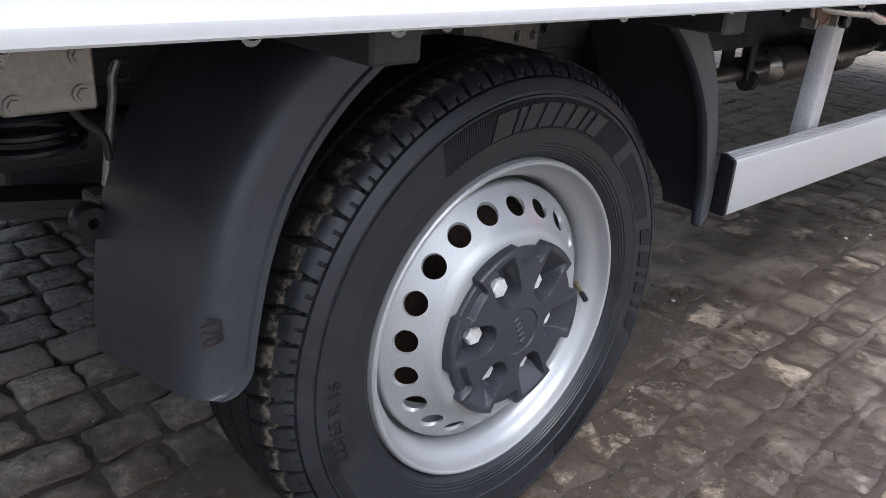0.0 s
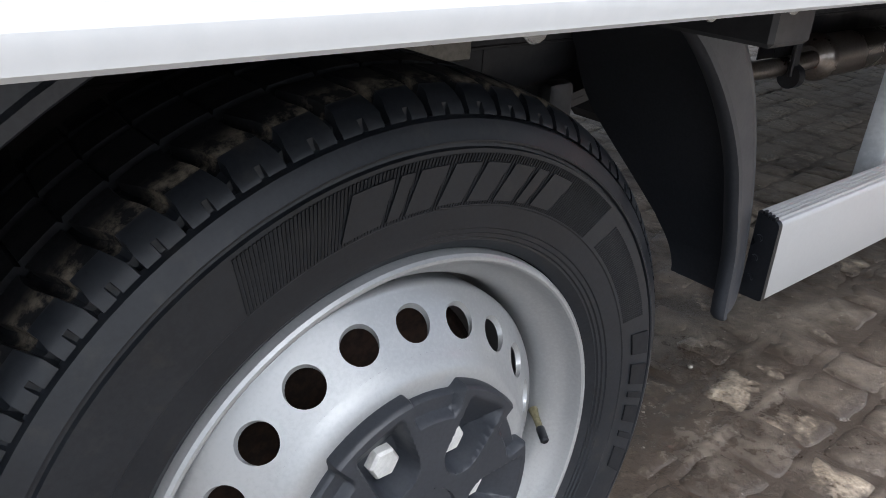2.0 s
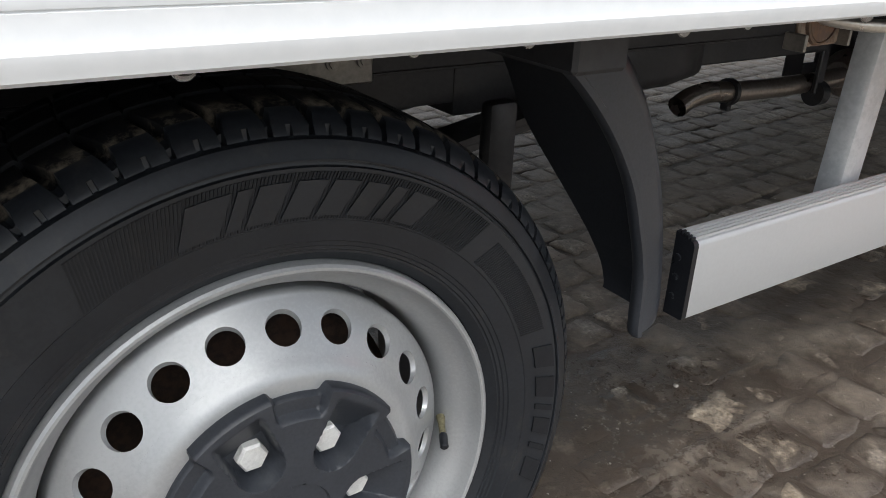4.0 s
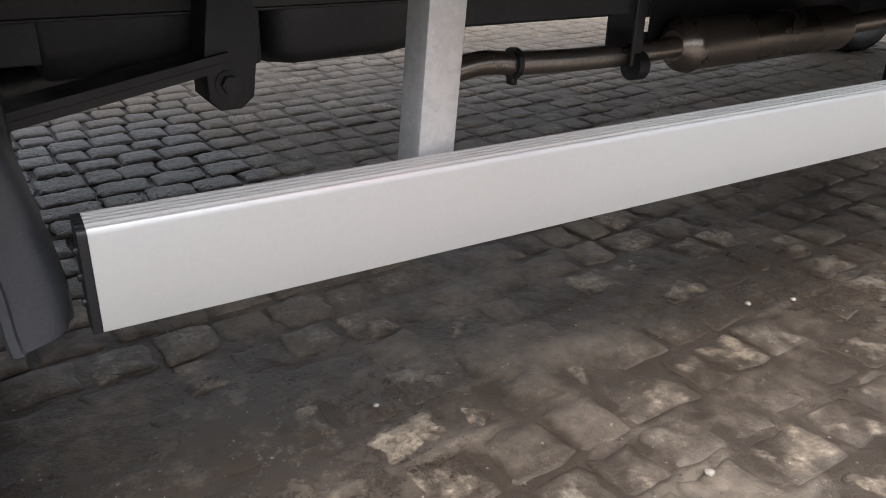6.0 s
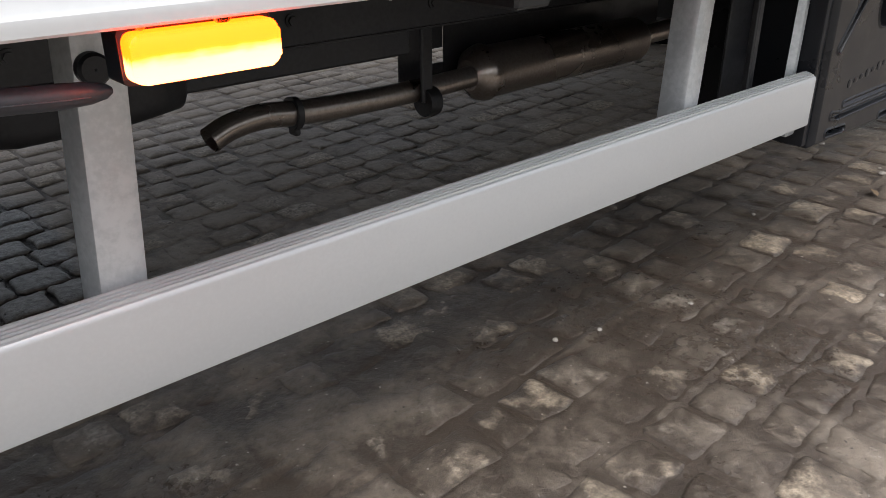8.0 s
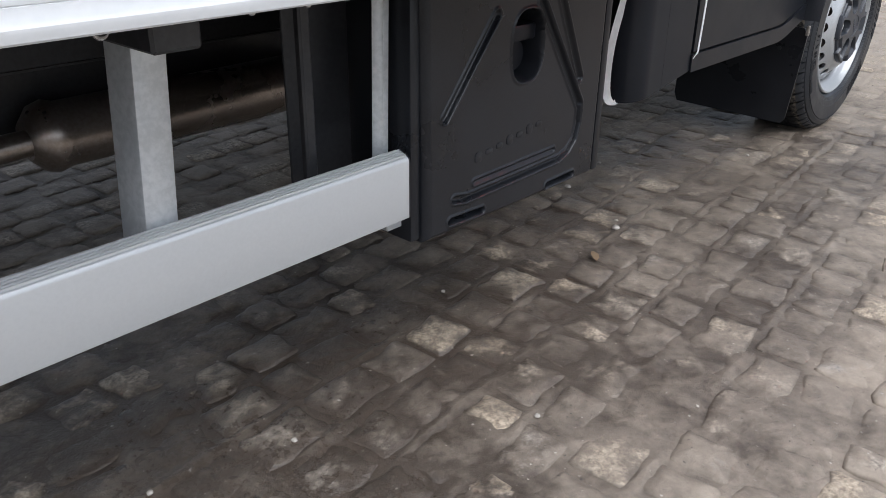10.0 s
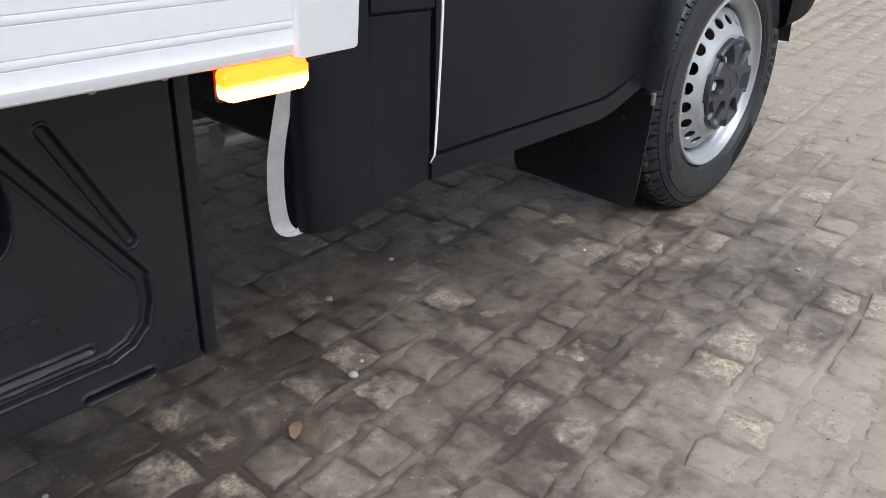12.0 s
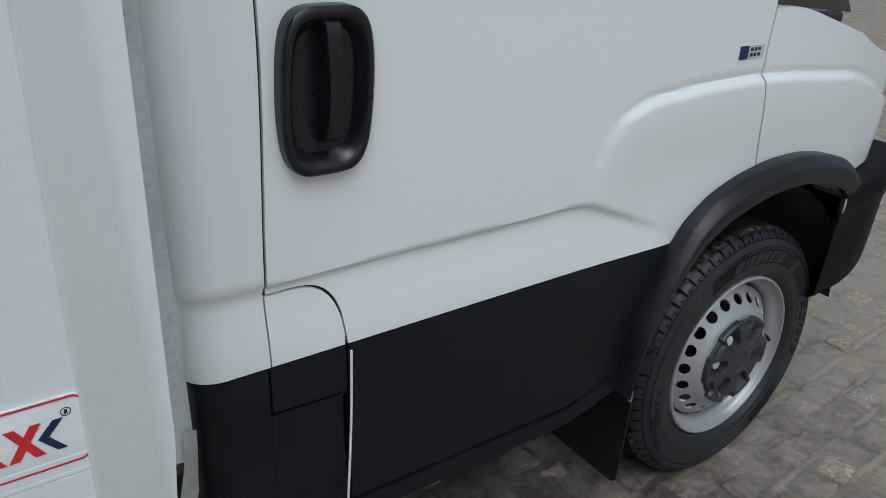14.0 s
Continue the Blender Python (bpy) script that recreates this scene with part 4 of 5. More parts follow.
side_lamp(2.535, 2.632, 0.6585, 0.6870, -0.190)

cable = part("lamp_cable", tube([P(*q) for q in curve_points([(2.640, -0.178, 0.682), (2.665, -0.170, 0.6745), (2.690, -0.165, 0.680), (2.705, -0.160, 0.700), (2.70, -0.150, 0.72)], 6)], 0.0022, 8), CHASSIS, truck, "thin black lamp cable")

# ---- locking lever under the rail ----
shaft = curve_points([(0.477, -0.100, 0.7225), (0.484, -0.122, 0.7195), (0.500, -0.144, 0.7172), (0.524, -0.153, 0.7155), (0.545, -0.155, 0.7140), (0.560, -0.156, 0.7098), (0.578, -0.157, 0.7050), (0.605, -0.157, 0.7022), (0.657, -0.157, 0.6968)], 5)
lever = part("locking_lever", tube([P(*q) for q in shaft], [0.0058 + 0.0014 * smooth01((q[0] - 0.545) / 0.04) for q in shaft], 18), STEEL, truck, "bent steel locking lever with a black grip")
part("weld_seam", tube([P(0.5435, -0.155, 0.7141), P(0.545, -0.155, 0.714), P(0.5465, -0.155, 0.7138)], [0.0058, 0.0069, 0.0060], 16), STEEL, lever)
grip_bm = tube([P(0.655, -0.157, 0.697), P(0.6565, -0.157, 0.6968), P(0.70, -0.157, 0.6925), P(0.745, -0.157, 0.6882), P(0.762, -0.157, 0.6873), P(0.772, -0.157, 0.6868), P(0.776, -0.157, 0.6866)], [0.0074, 0.0084, 0.0084, 0.0083, 0.0072, 0.0050, 0.0022], 20)
add_tube(grip_bm, [P(0.657, -0.1652, 0.6955), P(0.70, -0.1652, 0.6912), P(0.745, -0.1650, 0.6870), P(0.760, -0.1640, 0.6862)], 0.0007, 6)
part("grip", grip_bm, GUARDPL, lever, "black plastic grip with a moulded seam")
part("lever_bracket", box(P(0.456, -0.112, 0.6955), P(0.520, -0.106, 0.752), 0.002, 1), RUST, lever, "rust-stained lever bracket")
boss = revolve([(0.0, -0.0030), (0.0195, -0.0030), (0.0205, -0.0022), (0.0215, -0.0034), (0.0235, -0.0030), (0.0245, 0.0)], 40)
bmesh.ops.translate(boss, verts=boss.verts, vec=P(0.487, -0.112, 0.7195))
part("weld_boss", boss, WELD, lever, "brown heat-tinted weld round the lever")
for xq in (0.4525, 0.5195):
    part("bracket_ear", box(P(xq, -0.122, 0.6935), P(xq + 0.0040, -0.100, 0.7085), 0.001, 1), ZINC, lever)

# ---- plastic tank cover behind the guard ----
def tank_cover():
    yf = -0.046
    bl, br = lv(2.105, 0.30), lv(2.562, 0.284)
    tl, tr = lv(2.105, 0.69), lv(2.572, 0.69)
    nx, nz = 300, 260
    cx, cz = lv(2.335, 0.48)

    def seg(px, pz, ax, az, bx, bz):
        vx, vz = bx - ax, bz - az
        t = max(0.0, min(1.0, ((px - ax) * vx + (pz - az) * vz) / (vx * vx + vz * vz)))
        return math.hypot(px - ax - t * vx, pz - az - t * vz)

    L = {k: lv(*v) for k, v in dict(a=(2.260, 0.618), b=(2.146, 0.487), c=(2.371, 0.622), d=(2.497, 0.432), e=(2.4965, 0.398), f=(2.488, 0.371), n=(2.470, 0.354), o=(2.445, 0.3455), g=(2.195, 0.348), h=(2.166, 0.354), p=(2.157, 0.3205), q=(2.233, 0.3150), r=(2.412, 0.3045), s=(2.488, 0.3035),
                                    i=(2.425, 0.62), j=(2.492, 0.480), k=(2.213, 0.369), l=(2.424, 0.367), m=(2.494, 0.56)).items()}
    strokes = [("a", "b", 0.0075, 0.006), ("c", "d", 0.009, 0.008), ("d", "e", 0.008, 0.008), ("e", "f", 0.0075, 0.008), ("f", "n", 0.007, 0.008), ("n", "o", 0.0065, 0.008), ("o", "g", 0.006, 0.008), ("g", "h", 0.006, 0.007), ("p", "q", 0.0058, 0.016), ("r", "s", 0.0058, 0.016),
               ("i", "j", 0.0075, 0.006), ("k", "l", 0.004, 0.003)]
    rc = lv(2.338, 0.560)
    bm = bmesh.new()
    grid = []
    for iz in range(nz + 1):
        v = iz / nz
        row = []
        for ix in range(nx + 1):
            q = ix / nx
            x = (bl[0] + (br[0] - bl[0]) * q) * (1 - v) + (tl[0] + (tr[0] - tl[0]) * q) * v
            z = (bl[1] + (br[1] - bl[1]) * q) * (1 - v) + (tl[1] + (tr[1] - tl[1]) * q) * v
            y = yf
            down = lift = 0.0
            for s0, s1, r, dep in strokes:
                d = seg(x, z, *L[s0], *L[s1])
                down = max(down, dep * smooth01((r - d) / 0.0035))
                lift = max(lift, 0.0026 * smooth01(1 - abs(d - r - 0.002) / 0.003))
            y += down if down > 0 else -lift
            # oval hand hole with a cap inside
            ex, ez = (x - rc[0]) / 0.0405, (z - rc[1]) / 0.056
            e = abs(ex) ** 2.6 + abs(ez) ** 2.6
            if e < 1.0:
                y += 0.060 * smooth01((1 - e) * 4.5)
            y -= 0.0028 * math.exp(-((math.sqrt(e) - 1.05) / 0.05) ** 2)
            edge_d = min(q * 0.46, (1 - q) * 0.46, v * 0.40)
            if edge_d < 0.012:
                y += 0.012 * (1 - edge_d / 0.012) ** 2
            row.append((x, y, z))
        grid.append(row)
    deep = [[(x, yf + 0.07, z) for x, y, z in line] for line in (grid[0], [r_[0] for r_ in grid], [r_[-1] for r_ in grid])]
    add_loops(bm, grid)
    for line, far in zip((grid[0], [r_[0] for r_ in grid], [r_[-1] for r_ in grid]), deep):
        add_loops(bm, [line, far])
    bmesh.ops.remove_doubles(bm, verts=bm.verts, dist=0.0002)
    cover = part("tank_cover", bm, PLASTIC, truck, "black moulded plastic tank cover with ribs and a filler hole", 80)
    filler = bmesh.new()
    fa, fb = lv(2.301, 0.566), lv(2.375, 0.590)
    add_box(filler, (fa[0], yf + 0.012, fa[1]), (fb[0], yf + 0.058, fb[1]), 0.004, 2)
    add_tube(filler, [(rc[0], yf + 0.044, rc[1] - 0.018), (rc[0], yf + 0.026, rc[1] - 0.018)], [0.026, 0.024], 24)
    part("filler_cap", filler, TRIM, cover, "dark grip of the filler cap")
    shell = bmesh.new()
    add_box(shell, (bl[0] + 0.004, yf + 0.064, bl[1] + 0.004), (br[0] - 0.004, 0.285, tl[1]), 0.01, 2)
    part("tank_body", shell, PLASTIC, cover)
    part("cover_flange", box((lv(2.566, .4)[0], yf + 0.004, lv(2.56, 0.287)[1]), (lv(2.586, .4)[0], 0.06, tl[1]), 0.004, 2), PLASTIC, cover)
    part("cover_flange", box((lv(2.083, .4)[0], yf + 0.01, lv(2.08, 0.308)[1]), (lv(2.103, .4)[0], 0.10, tl[1]), 0.004, 2), PLASTIC, cover)
    for i, tall in enumerate((1.0, 0.6, 0.6, 1.0, 0.6, 1.0, 0.6)):     # embossed word worn past reading
        a_ = lv(2.222 + 0.026 * i, 0.408 + 0.0028 * i)
        part("embossing", prism([(a_[0] + p, a_[1] + q * tall) for p, q in rounded(0.017, 0.017, 0.006)], yf - 0.0011, yf + 0.001, 0.0006), PLASTIC, cover)
    return cover


tank_cover()

# ---- the cab ----
BELT = lambda x: 0.7515 - 0.0265 * max(0.0, x - 2.80) - 0.0065 * max(0.0, min(1.0, (3.55 - x) / 0.65)) - 0.004 * max(0.0, min(1.0, (2.87 - x) / 0.08)) ** 2      # world height of the white and black boundary
ACX, ACZ = 4.132, 0.326


def smooth(t):
    t = max(0.0, min(1.0, t))
    return t * t * (3 - 2 * t)


def crease_low(x):
    if x < 3.46:
        return 0.889 - 0.014 * (x - 2.8)
    if x < 3.56:
        return 0.880 - 0.0 * (x - 3.46) - 0.5 * (x - 3.46) ** 2
    return 0.875 - 0.10 * (x - 3.56) - 0.34 * (x - 3.56)


def crease_high(x):
    pts = [(3.46, 0.87), (3.55, 0.918), (3.590, 0.985), (3.618, 1.022), (3.685, 1.046), (3.828, 1.055), (3.968, 1.055), (4.149, 1.044), (4.397, 1.018), (4.52, 0.98), (4.7, 0.90)]
    if x <= pts[0][0]:
        return 0.0
    for (a, za), (b, zb_) in zip(pts, pts[1:]):
        if x <= b:
            return za + (zb_ - za) * (x - a) / (b - a)
    return 0.9


def skin(x, z):
    """The cab's side: how far its surface stands off, at a place given in the world's x and z."""
    drop = crease_low(x) - 0.012 - z
    low_b = -0.0100 * smooth((drop + 0.006) / 0.012) * (1 - smooth((x - 3.60) / 0.20))
    if drop > 0:
        low_b += 0.011 * smooth(drop / 0.13)
    ch = crease_high(x)
    high_b = 0.0105 * smooth((ch + 0.008 - z) / 0.021) * smooth((x - 3.52) / 0.16) * (1 - 0.85 * smooth((ch - z - 0.03) / 0.17)) if ch else 0.0
    groove = 0.0038 * math.exp(-((z - ch - 0.006) / 0.009) ** 2) * smooth((x - 3.58) / 0.12) if ch else 0.0
    y = 0.010 + groove - low_b * (1 - smooth(high_b / 0.012)) - high_b
    y += 0.05 * max(0.0, z - 1.0) ** 1.5
    if x < 2.845:
        y += 0.052 * (1 - math.sqrt(max(0.0, 1 - ((2.845 - x) / 0.056) ** 2))) if x > 2.7895 else 0.052
    if x > 4.30:
        y += 0.28 * max(0.0, x - 4.30) ** 2 + 2.6 * max(0.0, x - 4.60) ** 2
    return y


def lean(x, z):
    """The rear edge of the door leans forward towards the roof; its front edge is bowed."""
    gap = between(((0.84, 0.066), (0.98, 0.039), (1.05, 0.024), (1.11, 0.024), (1.15, 0.029), (1.21, 0.036), (1.4, 0.07)), z)
    return 0.018 * smooth((z - 0.84) / 0.44) * max(0.0, 1 - abs(x - 2.911) / 0.10) + gap * max(0.0, 1 - abs(x - 4.006) / 0.22)


def skin_panel(name, mat, xs, zlo, zhi, parent, label="", off=0.0, nz=40, lip=0.02):
    """A pressed panel over the skin between two edges, its rim turned in."""
    bm = bmesh.new()
    grid = []
    lo_all, hi_all = min(zlo(x) for x in xs), max(zhi(x) for x in xs)
    for x in xs:
        a, b = zlo(x), zhi(x)
        col = [P(x + lean(x, a), skin(x, a) + off + lip, a)]
        for i in range(nz + 1):
            z = min(b, max(a, lo_all + (hi_all - lo_all) * i / nz))
            col.append(P(x + lean(x, z), skin(x, z) + off, z))
        col.append(P(x + lean(x, b), skin(x, b) + off + lip, b))
        grid.append(col)
    first = [p + Vector((0, lip, 0)) for p in grid[0]]
    last = [p + Vector((0, lip, 0)) for p in grid[-1]]
    add_loops(bm, [first] + grid + [last])
    bmesh.ops.remove_doubles(bm, verts=bm.verts, dist=0.0002)
    bmesh.ops.dissolve_degenerate(bm, edges=bm.edges[:], dist=0.0001)
    return part(name, bm, mat, parent, label, 40)


def steps(a, b, d):
    n = max(2, int(round((b - a) / d)))
    return [a + (b - a) * i / n for i in range(n + 1)]


def flap_top(x):
    t = max(0.0, min(1.0, (x - 2.909) / (3.036 - 2.909)))
    return 0.743 + 0.115 * math.sqrt(max(0.0, 1 - t ** 4.6))


cab = new("cab")
cab.parent = truck
cab["label"] = "white cab side with black lower trim"
skin_panel("rear_panel", WHITE, steps(2.791, 2.9085, 0.005), lambda x: BELT(x) + 0.001, lambda x: 1.75, cab, "white panel behind the door", nz=90)
skin_panel("rear_trim", TRIM, steps(2.7895, 2.9015, 0.005), lambda x: 0.352 + 0.13 * (x - 2.79), lambda x: BELT(x) - 0.001, cab, "black lower corner trim", -0.003, 30)
skin_panel("rear_trim", TRIM, steps(2.902, 3.026, 0.008), lambda x: 0.352 + 0.13 * (x - 2.79), lambda x: 0.6575 - 0.06 * (x - 2.902), cab, "black trim under the filler flap", -0.003, 24)
skin_panel("filler_flap", WHITE, steps(2.911, 3.0350, 0.004), lambda x: BELT(x) + 0.001, lambda x: flap_top(x), cab, "white rounded filler flap", 0.0, 14)
skin_panel("filler_trim", TRIM, steps(2.9065, 3.0345, 0.008), lambda x: 0.6625 - 0.06 * (x - 2.902), lambda x: BELT(x) - 0.001, cab, "black lower half of the filler flap", -0.003, 10)
door_x = steps(2.9130, 3.037, 0.004) + steps(3.0405, 3.72, 0.012) + steps(3.728, 4.0035, 0.008)


def door_low(x):
    if x < 3.0405:
        return flap_top(x - 0.003) + 0.0040 if x < 3.034 else BELT(x) + 0.001 + max(0.0, (3.0405 - x)) * 8
    z = BELT(x) + 0.001
    d = 0.50 ** 2 - (x - ACX) ** 2
    return max(z, ACZ + math.sqrt(d)) if d > 0 else z


skin_panel("cab_door", WHITE, door_x, door_low, lambda x: 1.75, cab, "white cab door with a pressed crease", 0.0, 180)
SILL = lambda x: 0.424 - 0.029 * (x - 3.03) + 0.07 * smooth((x - 3.52) / 0.28)
skin_panel("door_trim", TRIM, steps(3.0385, 3.80, 0.012), lambda x: SILL(x), lambda x: BELT(x) - 0.001, cab, "black lower door trim", -0.003, 30)
skin_panel("sill", TRIM, steps(3.0275, 3.80, 0.02), lambda x: SILL(x) - 0.044, lambda x: SILL(x) - 0.0045, cab, "black sill below the door", -0.0075, 6)
# black panel behind the gaps round the door and filler flap
skin_panel("door_seal", TRIM, steps(2.895, 3.048, 0.006), lambda x: 0.64, lambda x: 1.74, cab, "black backing panel behind the door gap", 0.0065, 90, 0.01)
bm = bmesh.new()
add_tube(bm, [P(3.0335 - 0.016 * ((0.742 - z) / 0.32) ** 1.6, -0.0135 + (0.008 if z < 0.43 else 0), z) for z in (0.415, 0.43, 0.45, 0.48, 0.52, 0.56, 0.60, 0.65, 0.742)], [0.0012, 0.0020] + [0.0022] * 7, 8)
part("door_edge", bm, WHITE, cab, "white painted door edge")


def fender_low(x):
    d = 0.50 ** 2 - (x - ACX) ** 2
    return ACZ + math.sqrt(d) if d > 0 and x < 4.40 else 0.0


bumper_top = lambda x: 0.727 + 0.13 * (x - 4.40) - 0.12 * (x - 4.40) ** 2
skin_panel("wing", WHITE, steps(4.0085, 4.46, 0.008) + steps(4.468, 4.80, 0.016), lambda x: max(bumper_top(x) + 0.004 if x > 4.36 else 0.0, fender_low(x)), lambda x: 1.19 - 0.10 * smooth((x - 4.05) / 0.5) - 0.25 * max(0, x - 4.4), cab,
           "white front wing", 0.0, 90)
bm = bmesh.new()
hood = [[P(x, skin(x, 1.18 - 0.10 * smooth((x - 4.05) / 0.5)) + d * 0.85, 1.19 - 0.10 * smooth((x - 4.05) / 0.5) - 0.25 * max(0, x - 4.4) + 0.05 * math.sin(d * 1.5) - 0.0005) for d in (0.0, 0.1, 0.3, 0.6, 1.0)] for x in steps(4.0085, 4.80, 0.06)]
add_loops(bm, hood)
part("bonnet", bm, WHITE, cab, "white bonnet", 40)
pane = bmesh.new()
add_loops(pane, [[P(4.01, 0.032, 1.20), P(4.44, 0.075, 1.145)], [P(4.01, 0.09, 1.75), P(4.05, 0.12, 1.75)]])
part("quarter_window", pane, DARKGLASS, cab, "dark quarter window glass")
mirror = bmesh.new()
add_box(mirror, P(4.30, -0.16, 1.40), P(4.46, -0.02, 1.72), 0.03, 3)
part("mirror", mirror, TRIM, cab, "black door mirror")
part("window", box(P(2.95, 0.075, 1.751), P(4.0, 0.085, 2.15)), DARKGLASS, cab)
part("roof", box(P(2.78, 0.08, 2.151), P(4.0, 2 * YC - 0.08, 2.30), 0.05, 3), WHITE, cab)
part("cab_core", box(P(2.81, 0.075, 0.46), P(3.60, 2 * YC - 0.02, 1.748), 0.01, 1), CHASSIS, cab)
part("cab_core", box(P(3.602, 0.12, 0.90), P(4.50, 2 * YC - 0.10, 1.14), 0.01, 1), CHASSIS, cab)
part("cab_side", box(P(2.78, 2 * YC - 0.018, 0.40), P(3.6, 2 * YC, 1.75), 0.01, 2), WHITE, cab)
part("cab_rear", box(P(2.778, 0.07, 0.76), P(2.797, 2 * YC - 0.02, 2.15), 0.004, 1), WHITE, cab)
part("cab_rear", box(P(2.779, 0.07, 0.575), P(2.796, 2 * YC - 0.02, 0.757), 0.004, 1), CHASSIS, cab)
screen = bmesh.new()
add_loops(screen, [[P(4.40, y, 1.16), P(4.00, y, 2.16)] for y in (0.10, 2 * YC - 0.10)])
bmesh.ops.solidify(screen, geom=screen.faces[:], thickness=0.006)
part("windscreen", screen, DARKGLASS, cab)
part("cab_side", box(P(3.604, 2 * YC - 0.018, 0.80), P(4.60, 2 * YC, 1.13), 0.01, 2), WHITE, cab)
part("windscreen_frame", box(P(3.602, 0.10, 1.142), P(4.0, 2 * YC - 0.1, 1.748), 0.01, 1), CHASSIS, cab)

# door handle: an oval dish with a grip standing in it
hx, hz = lv(3.014, 1.151)
dish = bmesh.new()
rings = []
for k, (sx, sz, dy) in enumerate(((1.0, 1.0, 0.010), (1.0, 1.0, -0.010), (0.985, 0.99, -0.015), (0.93, 0.95, -0.0185), (0.84, 0.90, -0.0185), (0.78, 0.84, -0.013), (0.66, 0.74, 0.0035), (0.30, 0.40, 0.0045))):
    ring = []
    for i in range(64):
        a = 2 * math.pi * i / 64
        c, s = math.cos(a), math.sin(a)
        q = (abs(c) ** 4.4 + abs(s) ** 4.4) ** (-1 / 4.4)
        wide = 0.0700 * (1 - 0.12 * (s if s > 0 else -1.2 * s) ** 2)
        ring.append((hx + wide * sx * q * c + 0.004 * s, 0.006 + dy, hz + 0.114 * sz * q * s))
    rings.append(ring)
rr = add_loops(dish, rings, closed=True)
dish.faces.new(rr[-1])
handle = part("door_handle", dish, HANDLE, cab, "black recessed door handle", 40)
grip = bmesh.new()
gl = curve_points([(hx + 0.006, 0.000, hz + 0.098), (hx + 0.004, -0.014, hz + 0.088), (hx + 0.005, -0.0175, hz + 0.050), (hx + 0.006, -0.0195, hz), (hx + 0.003, -0.0165, hz - 0.045), (hx + 0.001, -0.008, hz - 0.066), (hx + 0.001, 0.006, hz - 0.070)], 5)
add_loops(grip, [[(p.x + a, p.y + b, p.z) for a, b in ((-0.0125, 0.004), (-0.0105, -0.002), (0.0105, -0.002), (0.0125, 0.004), (0.0105, 0.010), (-0.0105, 0.010))] for p in gl], closed=True, cap=True)
part("handle_grip", grip, HANDLE, cab, "black plastic pull grip", 40)

# dealer's sticker, its lettering as plain bars
bx, bz = lv(3.9765, 1.109)
yb = skin(3.956, 1.106)
sticker = part("sticker", prism([(bx + a, bz + b) for a, b in rounded(0.080, 0.027, 0.001)], yb - 0.0015, yb + 0.002), GREYPRINT, cab, "small grey and blue dealer sticker")
part("blue_square", prism([(bx - 0.026 + a, bz + b) for a, b in rounded(0.028, 0.027, 0.001)], yb - 0.002, yb - 0.0013), NAVY, cab)
bars = bmesh.new()
for zz in (0.0055, -0.0055):
    for i in range(3):
        add_box(bars, (bx - 0.006 + 0.0125 * i, yb - 0.0019, bz + zz - 0.0035), (bx + 0.0035 + 0.0125 * i, yb - 0.0013, bz + zz + 0.0035))
part("print_bars", bars, NAVY, cab)

# wheel arch flare
flare = bmesh.new()
loops = []
OUTER = ((50, 0.560), (62, 0.559), (66, 0.552), (75, 0.543), (86, 0.535), (98, 0.5315), (107, 0.533), (115, 0.535), (123, 0.528), (129, 0.514), (138, 0.497), (146, 0.482), (157, 0.467), (164, 0.457), (170, 0.452))
WIDE = ((50, 0.078), (62, 0.075), (75, 0.069), (86, 0.066), (98, 0.063), (107, 0.063), (118, 0.058), (128, 0.045), (138, 0.034), (146, 0.026), (157, 0.018), (164, 0.013), (170, 0.008))


for i in range(71):
    a = 170 - (170 - 53) * i / 70
    b = radians(a)
    wide, ro = between(WIDE, a), between(OUTER, a)
    ring = []
    for k, y in ((0.0, 0.006), (0.0, -0.016), (0.02, -0.022), (0.06, -0.027), (0.30, -0.045), (0.36, -0.0475), (0.46, -0.048), (0.93, -0.044), (1.0, -0.034), (0.99, 0.05), (0.93, 0.05), (0.9, -0.02), (0.5, -0.03)):
        r = ro - wide * k
        q = P(ACX + r * math.cos(b), y, ACZ + r * math.sin(b))
        ring.append(q)
    loops.append(ring)
add_loops(flare, loops, closed=True, cap=True)
part("arch_flare", flare, PLASTIC, cab, "black plastic wheel arch flare", 40)
liner = bmesh.new()
add_loops(liner, [[P(ACX + 0.455 * math.cos(radians(a)), y, ACZ + 0.455 * math.sin(radians(a))) for y in (0.02, 0.36)] for a in range(4, 166, 3)])
part("arch_liner", liner, CHASSIS, cab, "dark wheel arch liner", 60)
part("arch_back", box(P(3.66, 0.362, 0.40), P(4.62, 0.375, 0.86)), CHASSIS, cab)
strut = bmesh.new()
add_tube(strut, [P(4.10, 0.20, 0.36), P(4.11, 0.24, 0.56), P(4.12, 0.27, 0.80)], [0.028, 0.032, 0.05], 16)
add_tube(strut, [P(4.13, 0.17, 0.33), P(4.13, 0.40, 0.33)], 0.05, 16)
part("suspension_strut", strut, CHASSIS, truck, "dark front suspension strut")

# front bumper corner
bump = bmesh.new()
loops = []
for i in range(25):
    t = i / 24
    x = 4.402 + 0.413 * t
    zt_, zl_ = bumper_top(x), 0.425 + 0.02 * t + 0.05 * smooth((x - 4.50) / 0.2)
    yq = -0.030 + 1.8 * max(0.0, x - 4.55) ** 2
    ring = [(0.10, zl_ + 0.01), (0.02, zl_), (0.004, zl_ + 0.012), (0.0, zl_ + 0.06), (-0.006, zl_ + 0.18), (-0.008, zt_ - 0.085), (-0.012, zt_ - 0.06), (-0.020, zt_ - 0.028), (-0.018, zt_ - 0.008), (-0.008, zt_), (0.10, zt_ - 0.002)]
    loops.append([P(x, yq + a, z) for a, z in ring])
add_loops(bump, loops, cap=False)
